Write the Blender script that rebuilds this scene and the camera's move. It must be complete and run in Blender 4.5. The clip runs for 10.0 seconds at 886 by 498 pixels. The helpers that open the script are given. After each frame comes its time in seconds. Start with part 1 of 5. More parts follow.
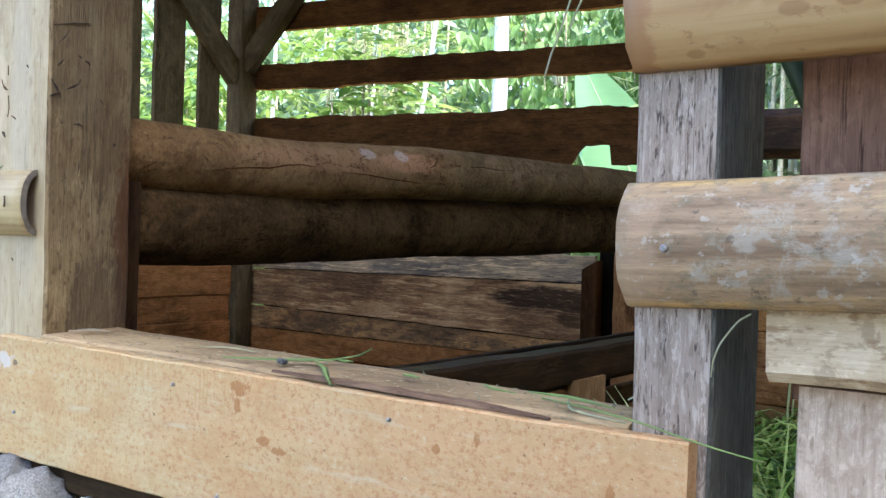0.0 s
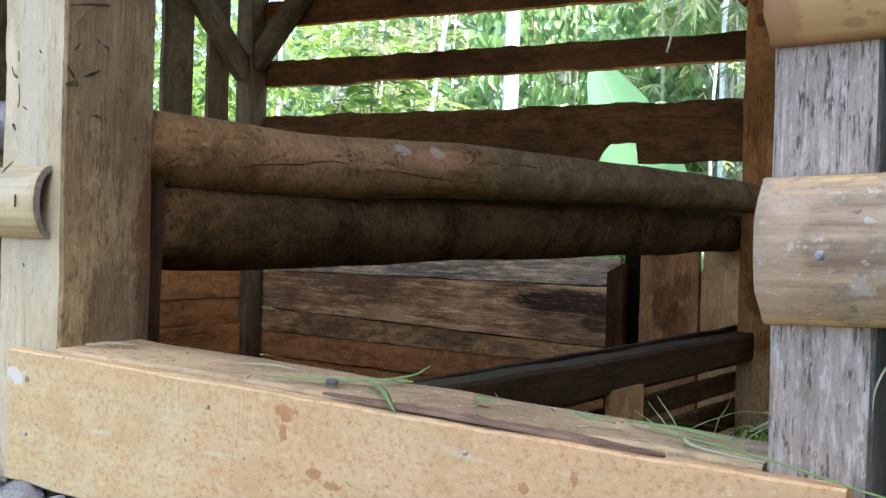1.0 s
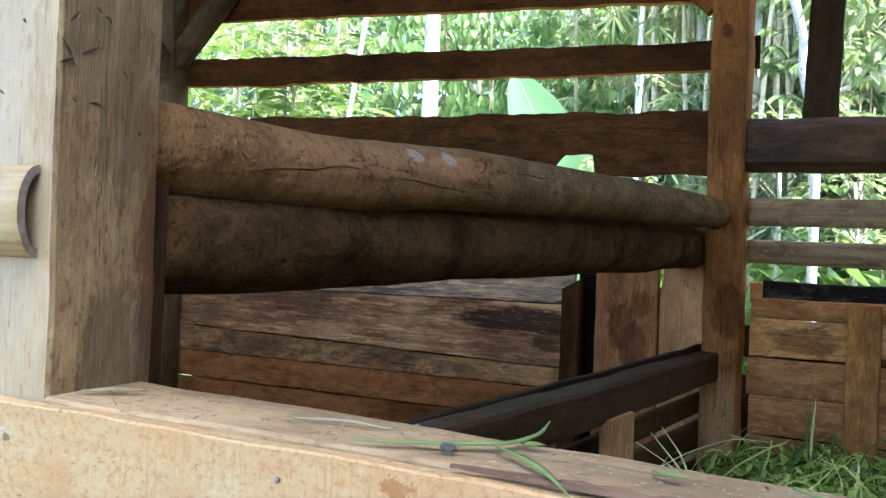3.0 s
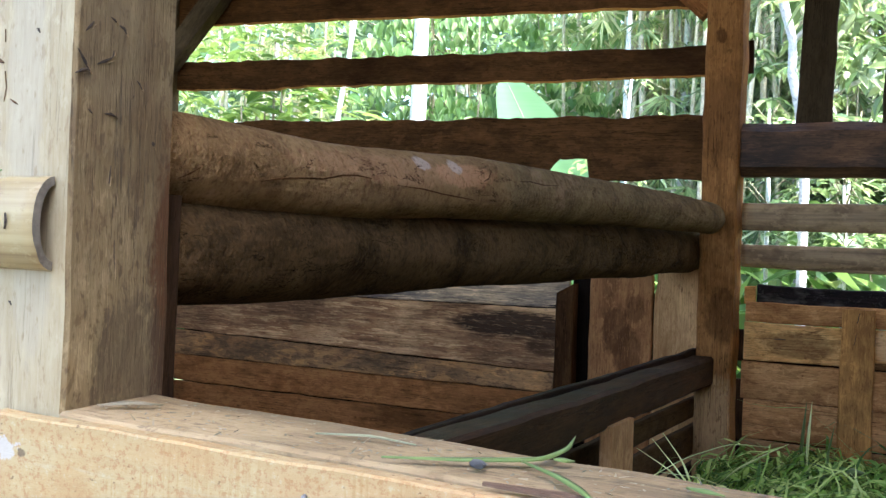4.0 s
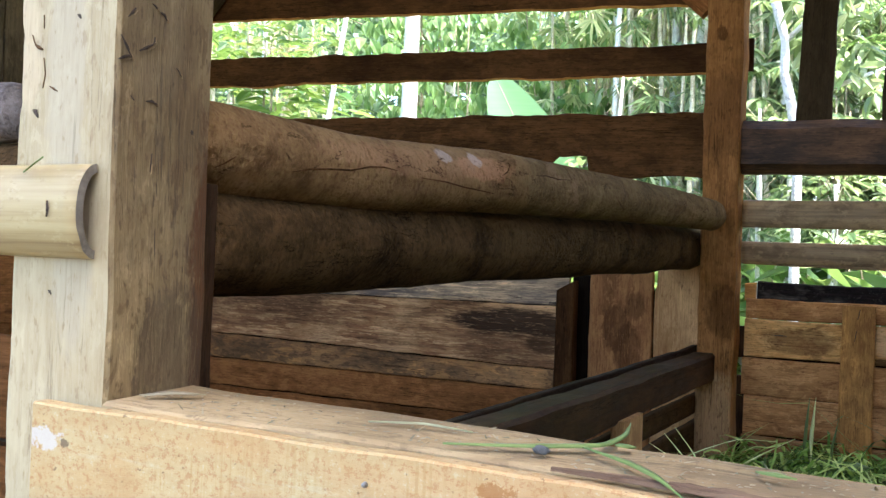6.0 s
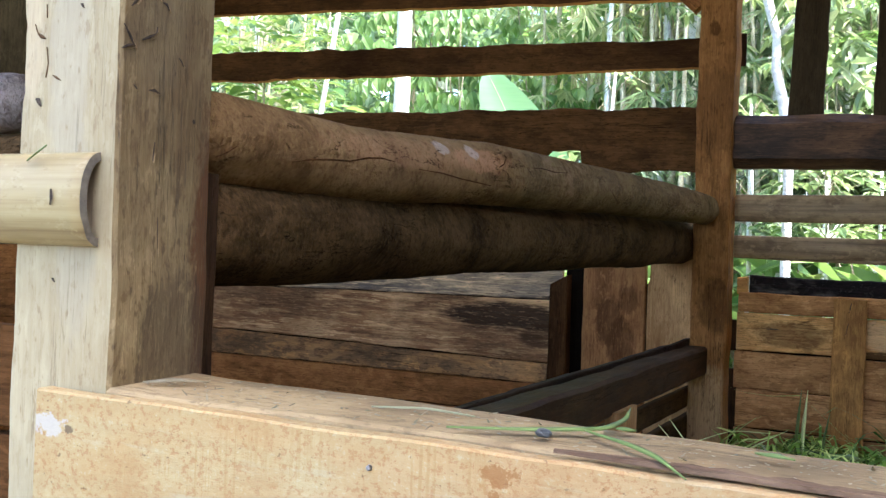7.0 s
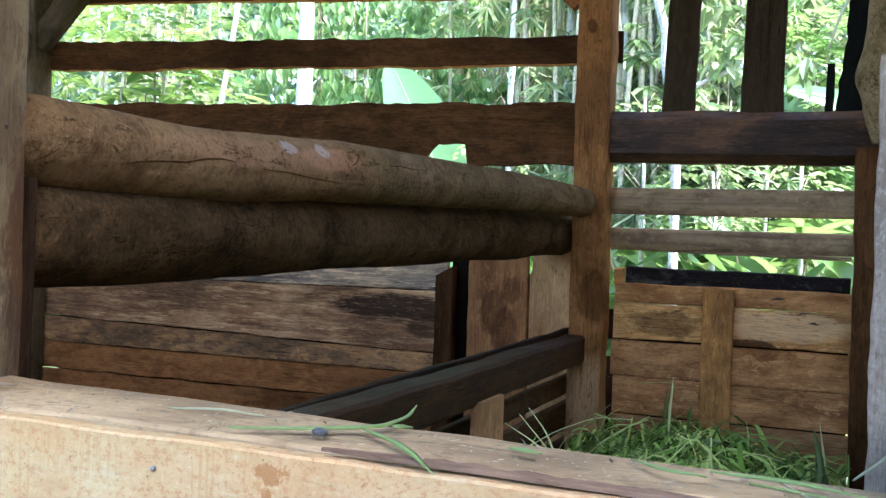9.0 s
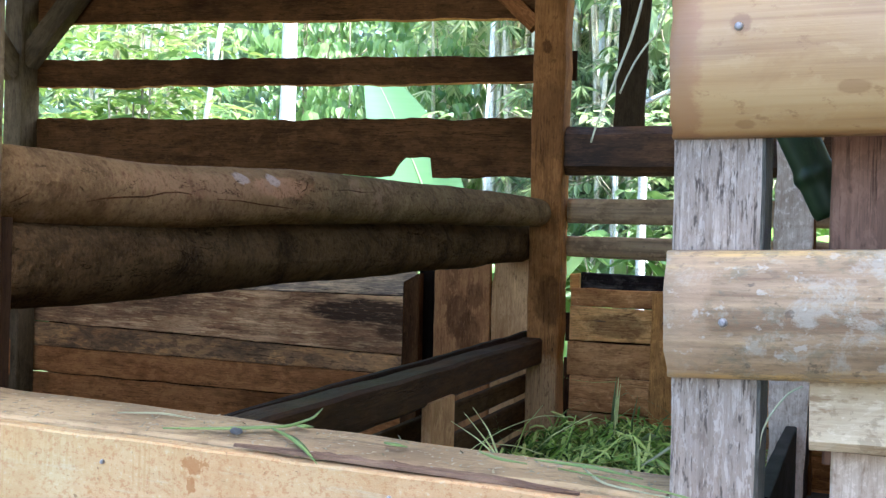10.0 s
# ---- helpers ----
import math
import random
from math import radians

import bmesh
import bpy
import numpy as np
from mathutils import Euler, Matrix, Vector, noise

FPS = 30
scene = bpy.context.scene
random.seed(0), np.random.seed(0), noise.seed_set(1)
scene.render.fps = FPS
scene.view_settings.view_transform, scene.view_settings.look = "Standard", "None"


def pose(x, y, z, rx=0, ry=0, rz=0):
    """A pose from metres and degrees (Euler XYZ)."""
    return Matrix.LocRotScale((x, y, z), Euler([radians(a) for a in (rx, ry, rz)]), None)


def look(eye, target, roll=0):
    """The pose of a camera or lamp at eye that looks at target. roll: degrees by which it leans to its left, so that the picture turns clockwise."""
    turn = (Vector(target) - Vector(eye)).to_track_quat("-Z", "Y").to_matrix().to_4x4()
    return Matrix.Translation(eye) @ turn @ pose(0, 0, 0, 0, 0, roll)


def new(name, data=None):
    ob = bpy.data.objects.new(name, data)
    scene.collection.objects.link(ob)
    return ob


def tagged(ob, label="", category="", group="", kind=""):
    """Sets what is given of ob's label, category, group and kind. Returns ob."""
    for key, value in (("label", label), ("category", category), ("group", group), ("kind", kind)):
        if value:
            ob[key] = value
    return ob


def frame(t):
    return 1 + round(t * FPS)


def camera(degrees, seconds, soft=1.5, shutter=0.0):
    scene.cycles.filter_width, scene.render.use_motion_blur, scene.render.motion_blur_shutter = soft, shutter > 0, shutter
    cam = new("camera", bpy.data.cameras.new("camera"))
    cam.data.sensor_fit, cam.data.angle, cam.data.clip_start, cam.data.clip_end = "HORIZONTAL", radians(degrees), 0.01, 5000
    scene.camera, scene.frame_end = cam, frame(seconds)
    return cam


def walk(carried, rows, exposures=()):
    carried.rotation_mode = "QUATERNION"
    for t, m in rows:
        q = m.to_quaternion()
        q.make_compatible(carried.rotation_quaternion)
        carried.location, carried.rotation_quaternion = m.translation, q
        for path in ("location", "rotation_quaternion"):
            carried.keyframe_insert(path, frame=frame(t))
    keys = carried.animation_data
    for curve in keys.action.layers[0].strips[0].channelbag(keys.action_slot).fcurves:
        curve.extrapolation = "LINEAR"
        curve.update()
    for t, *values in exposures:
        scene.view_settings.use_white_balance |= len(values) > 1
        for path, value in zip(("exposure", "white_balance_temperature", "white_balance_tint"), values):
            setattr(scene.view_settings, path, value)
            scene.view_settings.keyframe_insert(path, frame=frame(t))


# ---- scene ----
from mathutils.bvhtree import BVHTree

cam = camera(48.7, 10.0, soft=1.4)
METRES, EYE, TILT, LEAN, TURN = 1.0, 1.25, 0.0, 0.0, 35.4
ROWS = [
    (0.0, 0.0, 0.0, 0.0, 0.02, -0.63, -1.66),
    (0.5, -0.0495, 0.0788, 0.0051, 0.06, -0.59, -1.63),
    (1.0, -0.0751, 0.137, 0.0011, 0.03, -0.59, -1.64),
    (1.5, -0.0785, 0.1712, -0.0071, 0.05, -0.63, -1.62),
    (2.0, -0.1165, 0.2268, -0.0143, -0.44, -0.58, -1.77),
    (2.5, -0.2182, 0.3193, -0.0034, -4.45, 0.03, -2.2),
    (4.0, -0.324, 0.3766, 0.0169, -7.47, 0.33, -2.08),
    (4.5, -0.3319, 0.374, 0.0219, -7.72, 0.41, -2.01),
    (5.0, -0.3527, 0.3797, 0.0131, -8.05, 0.45, -2.0),
    (5.5, -0.3745, 0.3906, 0.0068, -8.39, 0.45, -2.03),
    (7.0, -0.3986, 0.3822, -0.0077, -9.04, 0.25, -2.04),
    (7.5, -0.3748, 0.3786, -0.0095, -11.0, -0.1, -2.03),
    (8.0, -0.3264, 0.3703, -0.0049, -12.76, -0.31, -2.0),
    (8.5, -0.2965, 0.3492, 0.008, -13.33, -0.32, -1.89),
    (9.0, -0.289, 0.3189, 0.0141, -13.75, -0.35, -1.88),
    (9.5, -0.2679, 0.2299, 0.0199, -13.97, -0.36, -1.81),
    (10.0, -0.23, 0.0933, 0.0572, -13.99, -0.47, -1.45),
]
EXPO = 2.75
walk(cam, [(t, pose(0, 0, EYE, TILT, LEAN, TURN) @ pose(METRES * x, METRES * y, METRES * z, 90 + pitch, roll, yaw)) for t, x, y, z, yaw, pitch, roll in ROWS],
     exposures=[(0.0, EXPO, 5600, 10), (2.5, EXPO + 0.17, 5550, 10), (4.5, EXPO + 0.29, 5700, 10), (5.5, EXPO + 0.30, 5900, 10), (7.0, EXPO + 0.24, 5800, 10), (9.0, EXPO + 0.31, 5300, 10), (10.0, EXPO + 0.28, 5350, 10)])

# ---- daylight ----
world = bpy.data.worlds.new("world")
scene.world = world
world.use_nodes = True
wn = world.node_tree.nodes
sky = wn.new("ShaderNodeTexSky")
sky.sky_type = "NISHITA"
sky.sun_disc = False
SUN_ELEVATION, SUN_AZIMUTH = radians(66), radians(108)
sky.sun_elevation, sky.sun_rotation = SUN_ELEVATION, SUN_AZIMUTH
sky.dust_density = 3.0
wn["Background"].inputs["Strength"].default_value = 0.15
world.node_tree.links.new(sky.outputs[0], wn["Background"].inputs["Color"])

sun_data = bpy.data.lights.new("sun", "SUN")
sun_data.energy, sun_data.angle, sun_data.color = 3.4, radians(3), (1.0, 0.95, 0.87)
sun = new("sun", sun_data)
sun_from = Vector((math.sin(SUN_AZIMUTH) * math.cos(SUN_ELEVATION), math.cos(SUN_AZIMUTH) * math.cos(SUN_ELEVATION), math.sin(SUN_ELEVATION)))
sun.matrix_world = look(sun_from * 30, (0, 0, 0))


# ---- materials ----
class Nodes:
    """A small wrapper for writing a material's nodes."""

    def __init__(self, name):
        self.mat = bpy.data.materials.new(name)
        self.mat.use_nodes = True
        self.tree = self.mat.node_tree
        self.bsdf = self.tree.nodes["Principled BSDF"]

    def add(self, kind, **inputs):
        node = self.tree.nodes.new(kind)
        for key, value in inputs.items():
            self.set(node, key.replace("_", " "), value)
        return node

    def set(self, node, key, value):
        if isinstance(value, bpy.types.NodeSocket):
            self.tree.links.new(value, node.inputs[key])
        else:
            node.inputs[key].default_value = value

    def coords(self, scale, jitter=True):
        tc = self.add("ShaderNodeTexCoord")
        out = tc.outputs["Object"]
        if jitter:
            info = self.add("ShaderNodeObjectInfo")
            shift = self.add("ShaderNodeVectorMath")
            shift.operation = "SCALE"
            one = self.add("ShaderNodeCombineXYZ", X=info.outputs["Random"], Y=info.outputs["Random"], Z=info.outputs["Random"])
            self.set(shift, 0, one.outputs[0])
            self.set(shift, "Scale", 23.0)
            plus = self.add("ShaderNodeVectorMath")
            self.set(plus, 0, out)
            self.set(plus, 1, shift.outputs[0])
            out = plus.outputs[0]
        m = self.add("ShaderNodeMapping", Vector=out, Scale=scale)
        return m.outputs[0]

    def noise(self, vector, scale, detail=4.0, rough=0.6, distortion=0.0):
        n = self.add("ShaderNodeTexNoise", Vector=vector, Scale=scale, Detail=detail, Roughness=rough, Distortion=distortion)
        return n.outputs["Fac"]

    def ramp(self, fac, stops):
        r = self.add("ShaderNodeValToRGB", Fac=fac)
        e = r.color_ramp.elements
        e[0].position, e[1].position = stops[0][0], stops[-1][0]
        e[0].color, e[1].color = (*stops[0][1], 1), (*stops[-1][1], 1)
        for p, c in stops[1:-1]:
            e.new(p).color = (*c, 1)
        return r.outputs["Color"]

    def level(self, fac, lo, hi, a=0.0, b=1.0):
        r = self.add("ShaderNodeMapRange", Value=fac)
        self.set(r, "From Min", lo)
        self.set(r, "From Max", hi)
        self.set(r, "To Min", a)
        self.set(r, "To Max", b)
        return r.outputs[0]

    def mix(self, fac, a, b, blend="MIX"):
        m = self.tree.nodes.new("ShaderNodeMix")
        m.data_type, m.blend_type = "RGBA", blend
        for i, v in ((0, fac), (6, a), (7, b)):
            if isinstance(v, bpy.types.NodeSocket):
                self.tree.links.new(v, m.inputs[i])
            elif i == 0:
                m.inputs[i].default_value = v
            else:
                m.inputs[i].default_value = (*v, 1)
        return m.outputs[2]

    def math(self, op, a, b):
        m = self.add("ShaderNodeMath")
        m.operation = op
        self.set(m, 0, a)
        self.set(m, 1, b)
        return m.outputs[0]

    def oval(self, base, axes, centre, radii, color, strength, ragged):
        """A stain of that colour, ragged at its rim, round a point given on two of the local axes."""
        sep = self.add("ShaderNodeSeparateXYZ", Vector=self.coords((1, 1, 1), False))
        total = self.math("MULTIPLY", self.math("SUBTRACT", ragged, 0.5), 2.2)
        for axis, c, rad in zip(axes, centre, radii):
            d = self.math("DIVIDE", self.math("SUBTRACT", sep.outputs[axis], c), rad)
            total = self.math("ADD", total, self.math("MULTIPLY", d, d))
        return self.mix(self.level(total, 1.0, 0.55, 0.0, strength), base, color)

    def finish(self, color, rough, height=None, strength=0.4, distance=0.004):
        self.set(self.bsdf, "Base Color", color)
        self.set(self.bsdf, "Roughness", rough)
        if height is not None:
            b = self.add("ShaderNodeBump", Height=height, Strength=strength, Distance=distance)
            self.set(self.bsdf, "Normal", b.outputs[0])
        return self.mat


def wood(name, light, mid, dark, stain, stain_from=0.55, stain_to=0.75, rough=(0.6, 0.85), spread=0.25, bump=0.5, fleck=0.5, streak=0.5, flake=0.5, gloss=0.3, flake_size=(14, 30), fibre=0.30, contrast=1.0, fine=0.4, cracks=0.7, ovals=()):
    """Sawn or weathered timber, its grain along the local x axis: streaks, blotches, flakes and flecks."""
    n = Nodes(name)
    g = n.noise(n.coords((1.3, 34, 34)), 1.5, 6, 0.7, 0.2)
    f = n.noise(n.coords((9, 230, 230)), 1.0, 3, 0.65)
    blot = n.noise(n.coords((2.2, 5, 5)), 1.4, 7, 0.68, 0.6)
    chip = n.noise(n.coords((flake_size[0], flake_size[1], flake_size[1])), 1.3, 6, 0.72, 0.4)
    speck = n.noise(n.coords((40, 110, 110)), 1.0, 3, 0.6)
    base = n.ramp(blot, [(0.28, dark), (0.46, mid), (0.68, light)])
    line = n.ramp(g, [(0.48 - 0.18 / contrast, dark), (0.48, mid), (0.48 + 0.18 / contrast, light)])
    base = n.mix(streak, base, line)
    base = n.mix(n.level(chip, 0.54, 0.575, 0.0, flake), base, light)
    base = n.mix(n.level(chip, 0.445, 0.41, 0.0, 0.6 * flake), base, stain)
    big = n.noise(n.coords((1.1, 2.6, 2.6)), 1.7, 5, 0.62)
    base = n.mix(n.level(big, stain_from, stain_to, 0.0, 0.8), base, stain)
    for axes, centre, radii, color, strength in ovals:
        base = n.oval(base, axes, centre, radii, color, strength, chip)
    base = n.mix(n.level(speck, 0.60, 0.68, 0.0, fleck), base, dark)
    base = n.mix(n.level(f, 0.40, 0.66, 0.0, fibre), base, dark)
    short = n.noise(n.coords((26, 260, 260)), 1.0, 4, 0.7)
    base = n.mix(n.level(short, 0.56, 0.62, 0.0, 0.9 * fine), base, dark)
    base = n.mix(n.level(short, 0.42, 0.36, 0.0, 0.7 * fine), base, light)
    split = n.noise(n.coords((0.7, 22, 22)), 1.6, 5, 0.6, 0.3)
    split = n.math("ABSOLUTE", n.math("SUBTRACT", split, 0.5), 0.0)
    where = n.noise(n.coords((2.5, 9, 9)), 1.0, 3, 0.6)
    crack = n.math("MULTIPLY", n.level(split, 0.010, 0.003, 0.0, 1.0), n.level(where, 0.50, 0.58, 0.0, cracks))
    base = n.mix(crack, base, tuple(0.35 * c for c in dark))
    info = n.add("ShaderNodeObjectInfo")
    hsv = n.add("ShaderNodeHueSaturation", Color=base)
    n.set(hsv, "Value", n.level(info.outputs["Random"], 0, 1, 1 - spread, 1 + spread))
    h = n.math("ADD", n.math("MULTIPLY", g, 0.5), n.math("ADD", n.math("MULTIPLY", n.math("SUBTRACT", f, short), 0.35), n.math("MULTIPLY", chip, 0.35)))
    h = n.math("SUBTRACT", h, n.math("MULTIPLY", crack, 0.5))
    n.set(n.bsdf, "Specular IOR Level", gloss)
    return n.finish(hsv.outputs[0], n.level(blot, 0.3, 0.7, *rough), h, bump, 0.004)


M_pale = wood("pale_timber", (0.66, 0.53, 0.34), (0.50, 0.375, 0.22), (0.24, 0.14, 0.065), (0.23, 0.16, 0.09), 0.56, 0.74, spread=0.0, fleck=0.7, streak=0.08, flake=0.8, flake_size=(24, 36), fine=0.3, cracks=0.2)
M_sill = wood("dirty_sill_timber", (0.42, 0.295, 0.148), (0.325, 0.215, 0.10), (0.12, 0.078, 0.037), (0.165, 0.104, 0.05), 0.47, 0.62, spread=0.0, fleck=0.6, streak=0.1, flake=0.8, flake_size=(30, 44), fibre=0.12, fine=0.35, cracks=0.5)
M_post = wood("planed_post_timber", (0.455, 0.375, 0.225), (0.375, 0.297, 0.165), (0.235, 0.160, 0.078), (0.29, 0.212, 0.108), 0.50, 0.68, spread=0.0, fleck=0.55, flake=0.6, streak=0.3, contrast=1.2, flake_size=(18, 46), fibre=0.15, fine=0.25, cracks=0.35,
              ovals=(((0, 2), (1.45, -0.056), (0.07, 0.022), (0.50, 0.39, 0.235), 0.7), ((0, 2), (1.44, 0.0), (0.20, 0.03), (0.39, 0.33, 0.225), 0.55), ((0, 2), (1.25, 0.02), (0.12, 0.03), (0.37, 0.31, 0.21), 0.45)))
# older browner wood of the post's sides, darkened further to carry shade
M_post_old_shade = wood("old_shaded_post_timber", (0.34, 0.245, 0.118), (0.215, 0.148, 0.065), (0.082, 0.05, 0.021), (0.115, 0.068, 0.026), 0.50, 0.66, spread=0.0, bump=1.0, fleck=0.65, flake=0.95, streak=0.12, flake_size=(20, 45), fibre=0.12, fine=0.3, cracks=0.5,
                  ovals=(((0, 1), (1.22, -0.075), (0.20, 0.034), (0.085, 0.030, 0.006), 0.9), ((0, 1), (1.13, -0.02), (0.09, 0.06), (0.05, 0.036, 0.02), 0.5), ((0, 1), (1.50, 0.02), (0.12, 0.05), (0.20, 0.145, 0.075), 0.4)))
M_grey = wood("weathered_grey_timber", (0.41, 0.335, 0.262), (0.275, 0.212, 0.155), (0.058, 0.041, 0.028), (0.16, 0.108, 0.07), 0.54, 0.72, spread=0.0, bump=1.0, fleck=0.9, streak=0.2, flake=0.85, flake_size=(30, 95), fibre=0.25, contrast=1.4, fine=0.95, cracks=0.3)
# grey post's side: dirt plus shade painted into one darker timber
M_grey_shade = wood("shaded_dirty_timber", (0.19, 0.18, 0.145), (0.105, 0.10, 0.078), (0.028, 0.027, 0.020), (0.06, 0.058, 0.044), 0.5, 0.7, spread=0.0, bump=1.0, fleck=0.6, streak=0.4, flake=0.7, flake_size=(22, 80), fine=0.6, cracks=0.4)
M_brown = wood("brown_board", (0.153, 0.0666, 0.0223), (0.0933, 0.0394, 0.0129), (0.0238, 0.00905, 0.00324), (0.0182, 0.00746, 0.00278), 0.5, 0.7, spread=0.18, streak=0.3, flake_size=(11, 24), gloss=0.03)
M_red = wood("reddish_board", (0.444, 0.183, 0.0538), (0.282, 0.107, 0.0301), (0.072, 0.0244, 0.00717), (0.066, 0.0244, 0.00717), 0.5, 0.7, spread=0.16, streak=0.25, flake_size=(13, 22), gloss=0.03)
M_peel = wood("peeling_plank", (0.637, 0.295, 0.0975), (0.34, 0.178, 0.0741), (0.0765, 0.0369, 0.0148), (0.085, 0.0492, 0.025), 0.48, 0.66, spread=0.12, streak=0.2, flake=1.0, flake_size=(9, 26), gloss=0.03)
M_dark = wood("dark_rail_timber", (0.0595, 0.0315, 0.0161), (0.0315, 0.0168, 0.0091), (0.0091, 0.0049, 0.0028), (0.0084, 0.0049, 0.0035), 0.5, 0.7, rough=(0.5, 0.7), spread=0.1, flake_size=(5, 20), gloss=0.03)
M_black = wood("sooty_board", (0.035, 0.0196, 0.0168), (0.014, 0.0112, 0.0091), (0.0056, 0.0049, 0.0042), (0.133, 0.105, 0.0805), 0.58, 0.63, spread=0.0, flake=0.5, flake_size=(24, 40), gloss=0.05)
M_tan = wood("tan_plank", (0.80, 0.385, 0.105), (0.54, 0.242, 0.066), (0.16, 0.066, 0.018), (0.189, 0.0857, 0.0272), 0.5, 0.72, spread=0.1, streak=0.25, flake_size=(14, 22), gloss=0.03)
M_pinkish = wood("pinkish_grey_plank", (0.68, 0.53, 0.38), (0.51, 0.38, 0.26), (0.24, 0.155, 0.095), (0.33, 0.22, 0.135), 0.55, 0.75, spread=0.05, streak=0.06, flake=0.8, flake_size=(48, 64), fleck=0.7, fine=0.35, cracks=0.2)
M_mauve = wood("purplish_brown_plank", (0.264, 0.15, 0.0952), (0.176, 0.098, 0.062), (0.066, 0.034, 0.0213), (0.0825, 0.043, 0.0263), 0.55, 0.75, spread=0.0, streak=0.4, gloss=0.03)
M_beam = wood("dark_beam_timber", (0.20, 0.092, 0.036), (0.085, 0.040, 0.017), (0.018, 0.009, 0.0045), (0.016, 0.009, 0.005), 0.46, 0.62, rough=(0.42, 0.65), spread=0.0, streak=0.4, flake=0.6, flake_size=(6, 20), gloss=0.15)
M_rail = wood("worn_rail_timber", (0.10, 0.048, 0.018), (0.052, 0.025, 0.0095), (0.014, 0.007, 0.003), (0.008, 0.0045, 0.003), 0.5, 0.7, rough=(0.5, 0.7), spread=0.0, streak=0.4, flake_size=(4, 18), gloss=0.07)
M_tarry = wood("tarred_board", (0.013, 0.0135, 0.0101), (0.008, 0.00855, 0.0063), (0.003, 0.00315, 0.00252), (0.005, 0.0045, 0.00336), 0.5, 0.7, rough=(0.4, 0.6), spread=0.0, gloss=0.03)
M_peel_grey = wood("grey_peeling_plank", (0.92, 0.58, 0.29), (0.27, 0.18, 0.11), (0.08, 0.055, 0.04), (0.16, 0.125, 0.10), 0.46, 0.62, spread=0.0, streak=0.35, flake=0.9, flake_size=(4, 46), gloss=0.03)
M_peel_soot = wood("sooty_peeling_plank", (0.74, 0.42, 0.185), (0.33, 0.15, 0.06), (0.085, 0.036, 0.014), (0.10, 0.05, 0.023), 0.48, 0.66, spread=0.0, streak=0.3, flake=0.85, flake_size=(4, 42), gloss=0.03,
                   ovals=(((0, 2), (1.78, 0.045), (0.34, 0.055), (0.022, 0.014, 0.010), 0.92), ((0, 2), (1.88, -0.02), (0.10, 0.05), (0.035, 0.018, 0.010), 0.7)))
M_scorch = wood("scorched_board", (0.48, 0.22, 0.078), (0.335, 0.145, 0.05), (0.11, 0.038, 0.012), (0.14, 0.055, 0.018), 0.5, 0.7, spread=0.0, streak=0.2, flake_size=(13, 22), gloss=0.03,
                ovals=(((0, 2), (0.52, -0.015), (0.10, 0.055), (0.045, 0.017, 0.008), 0.55), ((0, 2), (0.42, 0.03), (0.13, 0.06), (0.06, 0.022, 0.009), 0.5), ((0, 2), (0.60, 0.05), (0.06, 0.04), (0.06, 0.022, 0.009), 0.4)))
M_dun = wood("dun_board", (0.72, 0.41, 0.175), (0.51, 0.27, 0.105), (0.20, 0.085, 0.026), (0.22, 0.095, 0.03), 0.52, 0.7, spread=0.08, streak=0.3, flake_size=(12, 26), gloss=0.03)
M_bay = wood("stained_brown_plank", (0.77, 0.385, 0.14), (0.54, 0.242, 0.079), (0.15, 0.053, 0.015), (0.17, 0.062, 0.016), 0.47, 0.62, spread=0.12, streak=0.2, flake=0.7, flake_size=(12, 22), gloss=0.03)
M_bay_pale = wood("pale_streaked_plank", (0.86, 0.47, 0.165), (0.63, 0.29, 0.08), (0.16, 0.06, 0.017), (0.17, 0.066, 0.019), 0.5, 0.64, spread=0.0, streak=0.2, flake=0.7, flake_size=(12, 22), gloss=0.03,
                  ovals=(((0, 2), (0.55, 0.012), (0.24, 0.055), (0.78, 0.47, 0.22), 0.75), ((0, 2), (0.43, -0.055), (0.12, 0.018), (0.06, 0.03, 0.012), 0.9), ((0, 2), (0.17, 0.0), (0.14, 0.05), (0.12, 0.055, 0.02), 0.6)))
M_midpost = wood("brown_post_timber", (0.41, 0.180, 0.052), (0.275, 0.113, 0.031), (0.07, 0.026, 0.008), (0.08, 0.03, 0.008), 0.5, 0.7, spread=0.0, streak=0.25, flake_size=(13, 22), gloss=0.03,
                 ovals=(((0,), (0.70,), (0.20,), (0.64, 0.375, 0.165), 0.7), ((0, 2), (1.10, 0.02), (0.10, 0.06), (0.10, 0.038, 0.012), 0.7), ((0, 2), (1.75, 0.0), (0.16, 0.10), (0.17, 0.07, 0.022), 0.6), ((0, 2), (2.02, -0.01), (0.03, 0.02), (0.08, 0.03, 0.01), 0.8)))
M_strip = wood("bark_edge_strip", (0.24, 0.155, 0.095), (0.135, 0.08, 0.05), (0.045, 0.025, 0.016), (0.07, 0.04, 0.025), spread=0.0, gloss=0.05, flake_size=(14, 50))
M_nick = wood("brown_nick", (0.17, 0.10, 0.05), (0.12, 0.066, 0.032), (0.06, 0.034, 0.017), (0.08, 0.045, 0.02), spread=0.0, gloss=0.05)
M_olive = wood("olive_grey_timber", (0.17, 0.115, 0.055), (0.105, 0.069, 0.032), (0.032, 0.02, 0.009), (0.045, 0.029, 0.013), 0.5, 0.7, spread=0.15, streak=0.25, flake_size=(12, 26), gloss=0.04)
M_slat = wood("dark_brown_slat", (0.14, 0.078, 0.032), (0.085, 0.046, 0.018), (0.028, 0.014, 0.006), (0.03, 0.016, 0.007), 0.5, 0.7, spread=0.1, streak=0.3, flake_size=(12, 24), gloss=0.03)
